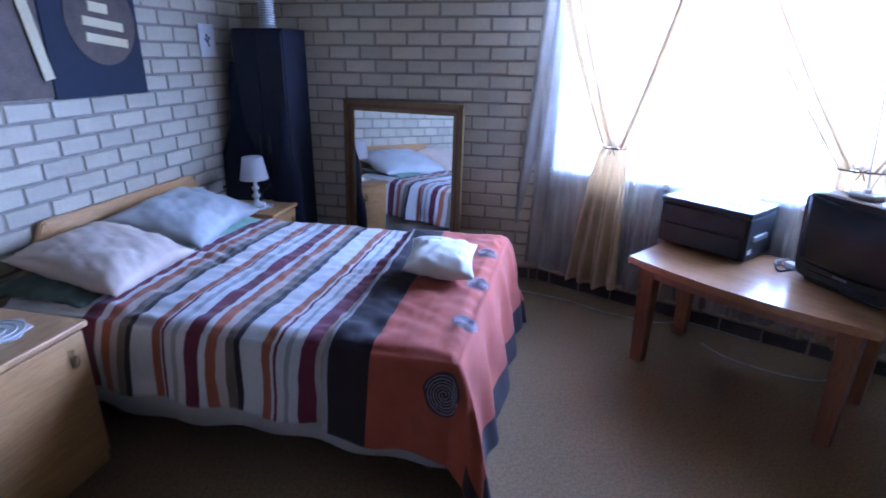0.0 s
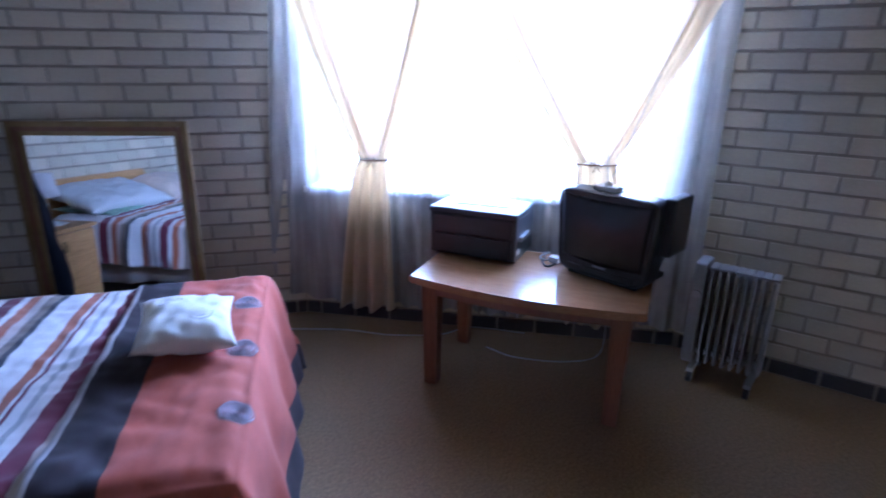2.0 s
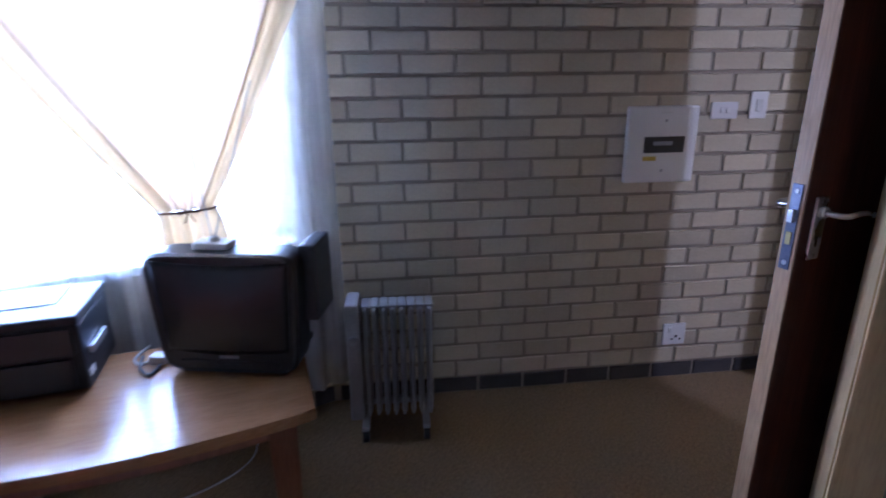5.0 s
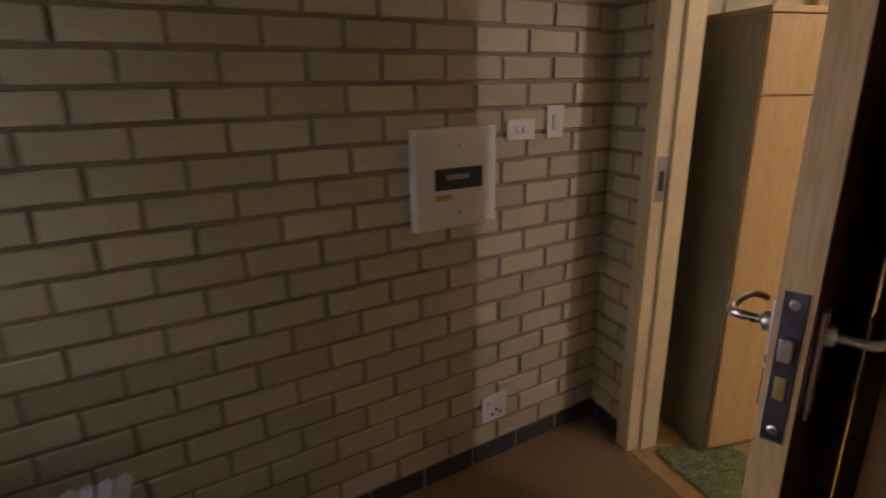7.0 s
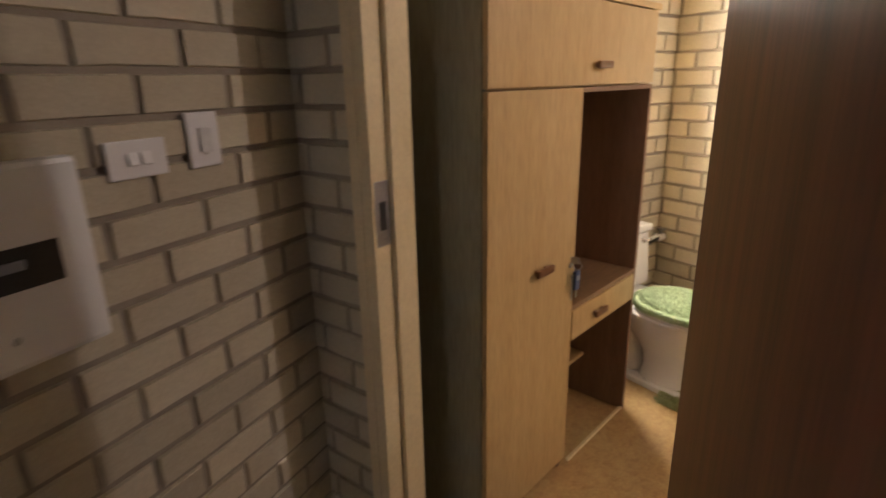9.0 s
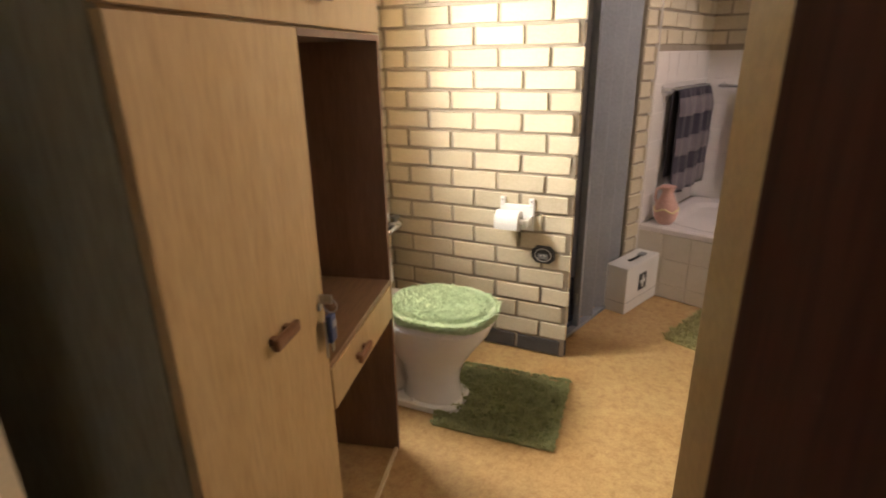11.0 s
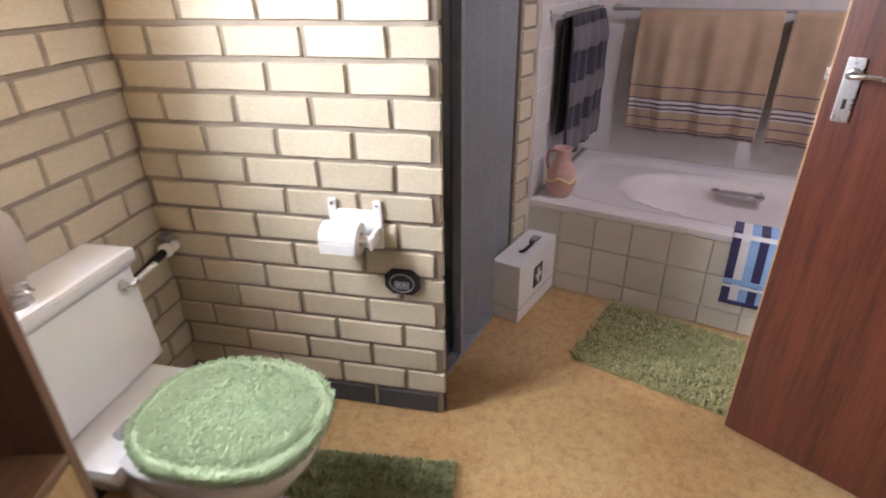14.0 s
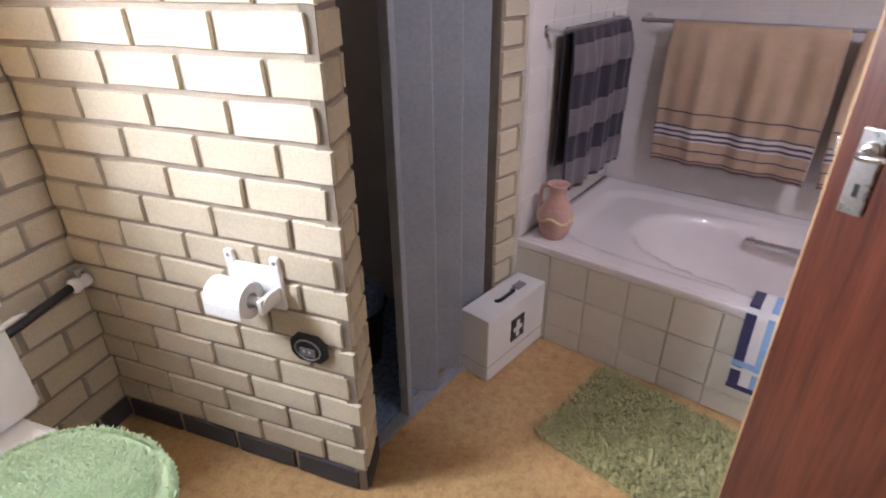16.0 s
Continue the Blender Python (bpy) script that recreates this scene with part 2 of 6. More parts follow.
M_YELLOW = plain("yellow_sticker", (0.55, 0.40, 0.05), (0.62, 0.47, 0.08), 0.5, 6.0, 60.0, 0.02)
M_PAPER = plain("white_paper", (0.66, 0.66, 0.65), (0.74, 0.74, 0.72), 0.9, 6.0, 90.0, 0.05)
M_BLUE = plain("blue_packaging", (0.02, 0.035, 0.10), (0.06, 0.09, 0.20), 0.4, 20.0, 90.0, 0.05)
M_KNOB = wood("brown_pull", (0.14, 0.06, 0.025), (0.24, 0.11, 0.05), 0.35)
M_CABLE = plain("white_cable", (0.42, 0.41, 0.38), (0.52, 0.51, 0.48), 0.5, 6.0, 90.0, 0.02)
M_PICBROWN = plain("brown_paint", (0.06, 0.042, 0.03), (0.16, 0.11, 0.075), 0.7, 14.0, 120.0, 0.3)
M_STRAW = plain("pale_straw_strip", (0.66, 0.55, 0.30), (0.76, 0.66, 0.40), 0.7, 10.0, 120.0, 0.2)
M_MOSAIC = plain("blue_floor_mosaic", (0.02, 0.05, 0.14), (0.30, 0.40, 0.55), 0.3, 60.0, 200.0, 0.1)


def mirror_mat():
    m, t, p = nodes_of("mirror_glass")
    p.inputs["Base Color"].default_value = (0.88, 0.89, 0.88, 1)
    p.inputs["Metallic"].default_value, p.inputs["Roughness"].default_value = 1.0, 0.015
    return m


def glass_mat():
    m, t, p = nodes_of("window_glass")
    p.inputs["Roughness"].default_value, p.inputs["Transmission Weight"].default_value, p.inputs["IOR"].default_value = 0.0, 1.0, 1.45
    return m


M_MIRROR, M_GLASS = mirror_mat(), glass_mat()


# ---------- building helpers ----------
def finish(name, bm, material, parent=None, label="", smooth=False):
    me = bpy.data.meshes.new(name)
    bmesh.ops.recalc_face_normals(bm, faces=bm.faces[:])
    if smooth:
        for f in bm.faces:
            f.smooth = True
    bm.to_mesh(me)
    bm.free()
    if material:
        me.materials.append(material)
    ob = new(name, me)
    if parent:
        ob.parent = parent
    if label:
        tagged(ob, label)
    return ob


def part(name, bm, material, parent, label="", smooth=False):
    return finish(name, bm, material, parent, label, smooth)


def thing(name, m, label, category, group=""):
    ob = new(name)
    ob.matrix_world = m
    ob.empty_display_size = 0.05
    return tagged(ob, label, category, group)


def box(x0, x1, y0, y1, z0, z1, r=0.0, bm=None):
    b = bmesh.new()
    vs = [b.verts.new((x, y, z)) for x in (x0, x1) for y in (y0, y1) for z in (z0, z1)]
    for f in ((0, 1, 3, 2), (4, 6, 7, 5), (0, 4, 5, 1), (2, 3, 7, 6), (0, 2, 6, 4), (1, 5, 7, 3)):
        b.faces.new([vs[i] for i in f])
    if r:
        bmesh.ops.bevel(b, geom=b.edges[:], offset=r, segments=2, affect="EDGES", profile=0.6)
    if bm is None:
        return b
    join(bm, b)
    return bm


def join(bm, other, m=None):
    if m:
        bmesh.ops.transform(other, matrix=m, verts=other.verts[:])
    me = bpy.data.meshes.new("tmp")
    other.to_mesh(me)
    other.free()
    bm.from_mesh(me)
    bpy.data.meshes.remove(me)
    return bm


def lathe(profile, n=24, bm=None, m=None):
    """Turned solid from (radius, height) pairs."""
    b = bmesh.new()
    rings = []
    for r, z in profile:
        rings.append([b.verts.new((r * math.cos(2 * math.pi * i / n), r * math.sin(2 * math.pi * i / n), z)) for i in range(n)])
    for a, c in zip(rings, rings[1:]):
        for i in range(n):
            b.faces.new((a[i], a[(i + 1) % n], c[(i + 1) % n], c[i]))
    b.faces.new(rings[0][::-1])
    b.faces.new(rings[-1])
    if m:
        bmesh.ops.transform(b, matrix=m, verts=b.verts[:])
    return b if bm is None else join(bm, b)


def prism(outline, z0, z1, r=0.0):
    """Upright solid over a plan outline."""
    b = bmesh.new()
    lo = [b.verts.new((x, y, z0)) for x, y in outline]
    hi = [b.verts.new((x, y, z1)) for x, y in outline]
    n = len(outline)
    for i in range(n):
        b.faces.new((lo[i], lo[(i + 1) % n], hi[(i + 1) % n], hi[i]))
    top, bot = b.faces.new(hi), b.faces.new(lo[::-1])
    if r:
        bmesh.ops.bevel(b, geom=list({e for f in (top, bot) for e in f.edges}), offset=r, segments=2, affect="EDGES")
    return b


def tube(points, r, n=8, bm=None, closed=False):
    """Round bar along a polyline."""
    b = bmesh.new()
    pts = [Vector(p) for p in points]
    rings = []
    for i, p in enumerate(pts):
        if closed:
            d = (pts[(i + 1) % len(pts)] - pts[i - 1]).normalized()
        else:
            d = (pts[min(i + 1, len(pts) - 1)] - pts[max(i - 1, 0)]).normalized()
        s = d.cross(Vector((0, 0, 1)) if abs(d.z) < 0.9 else Vector((1, 0, 0))).normalized()
        u = s.cross(d)
        rr = r[i] if isinstance(r, (list, tuple)) else r
        rings.append([b.verts.new(p + rr * (math.cos(2 * math.pi * k / n) * s + math.sin(2 * math.pi * k / n) * u)) for k in range(n)])
    pairs = list(zip(rings, rings[1:])) + ([(rings[-1], rings[0])] if closed else [])
    for a, c in pairs:
        for k in range(n):
            b.faces.new((a[k], a[(k + 1) % n], c[(k + 1) % n], c[k]))
    if not closed:
        b.faces.new(rings[0][::-1])
        b.faces.new(rings[-1])
    return b if bm is None else join(bm, b)


def sheet(fn, nu, nv, thick=0.0):
    """Surface from fn(u, v), u and v from 0 to 1, given a thickness."""
    b = bmesh.new()
    g = [[b.verts.new(fn(i / nu, j / nv)) for j in range(nv + 1)] for i in range(nu + 1)]
    for i in range(nu):
        for j in range(nv):
            b.faces.new((g[i][j], g[i + 1][j], g[i + 1][j + 1], g[i][j + 1]))
    if thick:
        b.normal_update()
        bmesh.ops.solidify(b, geom=b.faces[:], thickness=thick)
    return b


def curve_smooth(pts, n=8):
    """Catmull-Rom through the points."""
    p = [Vector(q) for q in pts]
    p = [2 * p[0] - p[1]] + p + [2 * p[-1] - p[-2]]
    out = []
    for i in range(1, len(p) - 2):
        for k in range(n):
            t = k / n
            a, b, c, d = p[i - 1:i + 3]
            out.append(0.5 * ((2 * b) + (c - a) * t + (2 * a - 5 * b + 4 * c - d) * t * t + (3 * b - a - 3 * c + d) * t ** 3))
    return out + [p[-2]]


def frame_at(p, q, z=0.0):
    """Pose with x from p towards q in plan, y to the left of it, z up."""
    a = math.degrees(math.atan2(q[1] - p[1], q[0] - p[0]))
    return pose(p[0], p[1], z, 0, 0, a)


def span(p, q):
    return math.hypot(q[0] - p[0], q[1] - p[1])


# ---------- plan ----------
ROOM_H = 2.55
A, B, C, D = (-1.392, 3.975), (0.659, 3.50), (2.351, 2.186), (3.39, 0.26)
HEAD_END = (-2.50, -0.82)
DW = (-0.955, -0.295)                      # direction of the door wall from D


def on_dw(s):
    return (D[0] + DW[0] * s, D[1] + DW[1] * s)


JAMB = on_dw(0.245)
DW_END = on_dw(2.6)
T0, T1 = (2.835, -1.90), (3.725, -1.94)    # short brick wall beside the toilet
BK0 = (3.725, 0.38)                          # back wall of the bathroom, far end
S0, S1, K, L = (2.875, -2.07), (2.668, -2.70), (2.605, -2.82), (2.33, -3.625)
LL = (0.50, -2.96)                          # far end of the bath's long wall
BW0 = (0.90, -1.05)


def wall_slab(name, p, q, h=ROOM_H, t=0.11, openings=(), material=None, z0=0.0, ext=(0.0, 0.0)):
    """Wall with its face on the line p to q and its body to the left of it; openings are (s0, s1, z0, z1)."""
    w = span(p, q)
    xs = sorted({-ext[0], w + ext[1], *[o[0] for o in openings], *[o[1] for o in openings]})
    zs = sorted({z0, h, *[o[2] for o in openings], *[o[3] for o in openings]})
    b = bmesh.new()
    for xa, xb in zip(xs, xs[1:]):
        for za, zb in zip(zs, zs[1:]):
            if any(o[0] <= xa and xb <= o[1] and o[2] <= za and zb <= o[3] for o in openings):
                continue
            box(xa, xb, 0, t, za, zb, bm=b)
    bmesh.ops.remove_doubles(b, verts=b.verts[:], dist=1e-5)
    b.verts.index_update()
    seen = {}
    for f in b.faces[:]:
        seen.setdefault(tuple(sorted(v.index for v in f.verts)), []).append(f)
    bmesh.ops.delete(b, geom=[f for fs in seen.values() if len(fs) > 1 for f in fs], context="FACES_ONLY")
    ob = finish(name, b, material or M_MORTAR)
    ob.matrix_world = frame_at(p, q)
    return tagged(ob, kind="structure")


BRICKS = []                                 # walls to lay bricks on, done last

# ---------- shell ----------
def slab(name, outline, z0, z1, material, label):
    return tagged(finish(name, prism(outline, z0, z1), material), label, kind="structure")


slab("floor_bedroom", [A, B, C, D, DW_END, HEAD_END], -0.06, 0.0, M_CARPET, "brown speckled bedroom carpet").matrix_world = Matrix()
slab("floor_bathroom", [(3.85, 0.48), (3.85, -3.0), (2.62, -2.95), (2.30, -3.75), (0.40, -3.06), (0.80, -1.0), (0.95, -0.46), (D[0], D[1] + 0.03)], -0.06, -0.003, M_VINYL, "ochre mottled vinyl bathroom floor")
slab("ceiling", [(A[0] - 0.15, A[1] + 0.15), (B[0] + 0.15, B[1] + 0.2), (C[0] + 0.25, C[1] + 0.1), (4.0, 0.6), (4.0, -3.1), (2.25, -3.8), (0.35, -3.15), (0.75, -0.75), (HEAD_END[0] - 0.15, HEAD_END[1] - 0.12)], ROOM_H, ROOM_H + 0.08, M_CEIL, "unseen ceiling, dark brown to cut bounced light")

WIN = (0.08, 2.04, 0.80, 2.15)
w_head = tagged(wall_slab("wall_headboard", HEAD_END, A, ext=(0.1, 0.0)), "pale face-brick wall behind the bed")
w_mirror = tagged(wall_slab("wall_mirror", A, B, ext=(0.1, 0.03)), "cream face-brick wall behind the mirror")
w_window = tagged(wall_slab("wall_window", B, C, openings=[WIN], t=0.22, ext=(0.0, 0.04)), "face-brick wall around the bedroom window")
w_board = tagged(wall_slab("wall_board", C, D, ext=(0.0, 0.11)), "cream face-brick wall with the distribution board")
w_door = tagged(wall_slab("wall_door", D, DW_END, t=0.11, openings=[(0.245, 1.075, 0.0, 2.06)]), "face-brick wall with the bathroom doorway")
w_rear = tagged(wall_slab("wall_rear", DW_END, HEAD_END, material=M_REAR), "plain unseen wall behind the viewer, brown to soak up light")
w_toilet = tagged(wall_slab("wall_toilet", T1, (T0[0] + 0.027, T0[1] - 0.002), t=0.11), "short cream face-brick wall beside the toilet")
R0, R1 = (2.833, -1.903), (2.862, -2.035)
w_return = tagged(wall_slab("wall_return", R0, R1, t=0.03), "end of the short face-brick wall")
BWIN = (1.40, 1.89, 1.14, 2.02)
w_back = tagged(wall_slab("wall_back", BK0, (3.725, -2.9), openings=[BWIN], ext=(0.1, 0.0)), "cream face-brick wall behind the toilet")
w_pier = tagged(wall_slab("wall_pier", S1, K, t=0.10), "narrow face-brick pier beside the bath")
w_bathend = tagged(wall_slab("wall_bath_end", K, L, t=0.10), "wall at the end of the bath")
w_bathlong = tagged(wall_slab("wall_bath_long", L, LL, t=0.10, ext=(0.1, 0.0)), "wall along the bath")
# Out-of-view block added to keep lamp light off the upper bath tiles
w_shade_block = tagged(wall_slab("bath_shade_block", K, (K[0] - 0.94 * 1.62, K[1] + 0.342 * 1.62), t=0.09, z0=2.0, material=M_PLASTER), "plain unseen lintel, added to shade the upper bath wall")
w_far = tagged(wall_slab("wall_passage", LL, BW0, material=M_PLASTER), "plain plastered wall")
w_far2 = tagged(wall_slab("wall_passage_end", BW0, on_dw(2.3), material=M_PLASTER), "plain plastered wall")
w_show = tagged(wall_slab("wall_shower", (3.725, -2.9), (2.60, -2.80), material=M_TILE, t=0.08), "pale tiled shower wall")
w_nook = tagged(wall_slab("wall_nook", on_dw(-0.2), BK0, material=M_PLASTER), "plain plastered wall")

# windows
def window(name, p, q, o, panes, depth, label):
    w = thing(name, frame_at(p, q), label, "window")
    s0, s1, z0, z1 = o
    fr = bmesh.new()
    box(s0, s1, depth, depth + 0.05, z0, z0 + 0.05, bm=fr)
    box(s0, s1, depth, depth + 0.05, z1 - 0.05, z1, bm=fr)
    box(s0, s0 + 0.05, depth, depth + 0.05, z0 + 0.05, z1 - 0.05, bm=fr)
    box(s1 - 0.05, s1, depth, depth + 0.05, z0 + 0.05, z1 - 0.05, bm=fr)
    step = (s1 - s0) / panes
    for i in range(1, panes):
        box(s0 + i * step - 0.02, s0 + i * step + 0.02, depth, depth + 0.05, z0 + 0.05, z1 - 0.05, bm=fr)
    part("window_frame", fr, M_WHITE, w)
    for i in range(panes):
        g = part("pane", box(s0 + i * step + (0.05 if i == 0 else 0.02), s0 + (i + 1) * step - (0.05 if i == panes - 1 else 0.02), depth + 0.02, depth + 0.026, z0 + 0.05, z1 - 0.05), M_GLASS, w)
        g.visible_shadow = False
    w["kind"] = "structure"
    return w


window("window_1", B, C, WIN, 3, 0.12, "steel-framed bedroom window behind lace")
part("window_sill", box(WIN[0] - 0.03, WIN[1] + 0.03, -0.03, 0.115, WIN[2] - 0.03, WIN[2] + 0.005, 0.004), M_WHITE, bpy.data.objects["window_1"])
window("window_2", BK0, (3.725, -2.9), BWIN, 2, 0.05, "small high bathroom window")
m1 = frame_at(B, C) @ pose((WIN[0] + WIN[1]) / 2 + 0.2, 1.0, (WIN[2] + WIN[3]) / 2 + 0.25, -90, 0, -12)
lamp("window_daylight", "AREA", m1, 285, (0.70, 0.79, 1.0), (2.9, 2.1)).data.spread = radians(116)
m2 = frame_at(BK0, (3.725, -2.9)) @ pose((BWIN[0] + BWIN[1]) / 2, 0.16, (BWIN[2] + BWIN[3]) / 2, -90, 0, 0)
lamp("bathroom_lamp", "POINT", pose(1.32, -1.88, ROOM_H - 0.14), 58, (1.0, 0.87, 0.85), (0.04,))
lamp("bathroom_window_light", "AREA", m2, 102, (1.0, 0.95, 0.82), (BWIN[1] - BWIN[0] - 0.1, BWIN[3] - BWIN[2] - 0.1))
backdrop = finish("backdrop_sky", sheet(lambda u, v: (-3 + 8 * u, 3.0, -1 + 5 * v), 1, 1), emit("bright_daylight", (1.0, 0.98, 0.95), 1.5))
backdrop.matrix_world = frame_at(B, C)
tagged(backdrop, "bright hazy daylight outside the window", kind="structure")

# door frame and its door
def door_frame(p, q):
    f = thing("door_frame", frame_at(p, q), "cream-painted steel door frame at the bathroom doorway", "door frame")
    w = span(p, q)
    for name, x0, x1 in (("jamb", 0.0, 0.035), ("jamb", w - 0.035, w)):
        b = box(x0, x1, -0.02, 0.13, 0, 2.06)
        box(x0 - 0.03 if x0 == 0 else x1 - 0.002, x0 + 0.002 if x0 == 0 else x1 + 0.03, -0.022, -0.008, 0, 2.09, bm=b)
        if x0 == 0:
            box(x1, x1 + 0.015, 0.04, 0.115, 0, 2.04, bm=b)
        j = part(name, b, M_FRAME, f)
        if x0 == 0:
            s = part("strike_plate", box(0.0345, 0.0375, -0.012, 0.035, 1.03, 1.19, 0.001), M_STEEL, j, "dull steel strike plate")
            part("slot", box(0.037, 0.0385, 0.0, 0.022, 1.07, 1.14), M_BLACK, s)
    part("head", box(0.035, w - 0.035, -0.02, 0.13, 2.02, 2.06), M_FRAME, f)
    f["kind"] = "structure"
    return f


door_frame(JAMB, on_dw(1.075))


def lever_set(parent, x, y, z, side, toward):
    """Back plate with keyhole and a lever that bows out and returns; side is -1 or 1 along y, toward is -1 or 1 along x."""
    def pane(x0, x1, d0, d1, z0, z1, r=0.0):
        return box(x0, x1, min(y + side * d0, y + side * d1), max(y + side * d0, y + side * d1), z0, z1, r)

    h = part("handle", pane(x - 0.018, x + 0.018, 0, 0.007, z - 0.082, z + 0.058, 0.003), M_CHROME, parent, "chrome lever handle on a back plate")
    part("collar", lathe([(0.013, 0), (0.013, 0.010), (0.010, 0.012)], 16, m=Matrix.Translation((x, y + side * 0.006, z + 0.025)) @ Matrix.Rotation(radians(-90 * side), 4, "X")), M_CHROME, h, smooth=True)
    pts = curve_smooth([(x, y + side * 0.008, z + 0.025), (x, y + side * 0.045, z + 0.025), (x + toward * 0.012, y + side * 0.058, z + 0.026), (x + toward * 0.05, y + side * 0.057, z + 0.028), (x + toward * 0.095, y + side * 0.052, z + 0.022), (x + toward * 0.118, y + side * 0.040, z + 0.012)], 6)
    part("lever", tube(pts, [0.0062] * 12 + [0.0062 - 0.0001 * k for k in range(len(pts) - 12)], 12), M_CHROME, h, smooth=True)
    part("keyhole", pane(x - 0.004, x + 0.004, 0.0065, 0.0078, z - 0.052, z - 0.030, 0.001), M_BLACK, h)
    for dz in (-0.072, 0.048):
        part("screw", lathe([(0.0045, 0), (0.0035, 0.0015)], 10, m=Matrix.Translation((x, y + side * 0.007, z + dz)) @ Matrix.Rotation(radians(-90 * side), 4, "X")), M_STEEL, h)


def door(name, hinge, free, z_lock, label, t=0.04, sides=(-1, 1), shift=0.0):
    w = span(hinge, free)
    d = thing(name, frame_at(hinge, free) @ pose(0, shift, 0), label, "door")
    part("leaf", box(0, w - 0.004, -t / 2, t / 2, 0.012, 2.03, 0.0015), M_SAPELE, d)
    part("edge_strip", box(w - 0.0035, w, -t / 2 + 0.001, t / 2 - 0.001, 0.012, 2.03), M_EDGE, d, "pale bare wood door edge")
    l = part("lock_plate", box(w - 0.001, w + 0.002, -0.012, 0.012, z_lock - 0.105, z_lock + 0.085, 0.0008), M_LOCK, d, "worn dark steel lock plate")
    part("latch", box(w + 0.001, w + 0.010, -0.008, 0.006, z_lock + 0.002, z_lock + 0.030, 0.002), M_CHROME, l, "bright spring latch")
    part("bolt", box(w + 0.0015, w + 0.0045, -0.006, 0.006, z_lock - 0.048, z_lock - 0.020, 0.001), M_BRASS, l, "brass dead bolt")
    for z in (z_lock + 0.070, z_lock - 0.090):
        part("screw", lathe([(0.006, 0), (0.004, 0.0012)], 12, m=Matrix.Translation((w + 0.002, 0, z)) @ Matrix.Rotation(radians(90), 4, "Y")), M_CHROME, l)
    for s in sides:
        lever_set(d, w - 0.048, s * t / 2, z_lock, s, -1)
    d["kind"] = "structure"
    return d


door("door_1", (2.430, -0.005), (1.842, 0.632), 1.13, "red-brown veneered bathroom door standing open", shift=0.02)
door("door_2", (1.326, -1.474), (1.952, -1.972), 1.06, "red-brown wood-grained inner door standing open", shift=-0.02)
BRICKS += [(w_head, HEAD_END, A, (), (span(HEAD_END, A) - 1.558) % 0.2165, 2.55), (w_mirror, A, B, (), 0.104, 0.0), (w_window, B, C, (WIN,), 0.10, 0.0),
           (w_board, C, D, (), 0.032, 0.0), (w_door, D, DW_END, ((0.22, 1.10, 0.0, 2.08),), 0.05, 0.0),
           (w_toilet, T1, (T0[0] - 0.012, T0[1]), (), 0.021, 0.0), (w_return, R0, R1, (), 0.0, 0.0), (w_bathlong, L, LL, ((0.0, 4.0, 0.0, 1.345),), 0.1, 0.0), (w_bathend, K, L, ((0.0, 4.0, 0.0, 1.345),), 0.1, 0.0), (w_back, BK0, (3.725, -1.94), (BWIN,), 0.05, 0.0), (w_pier, S1, K, (), 0.0, 0.0)]


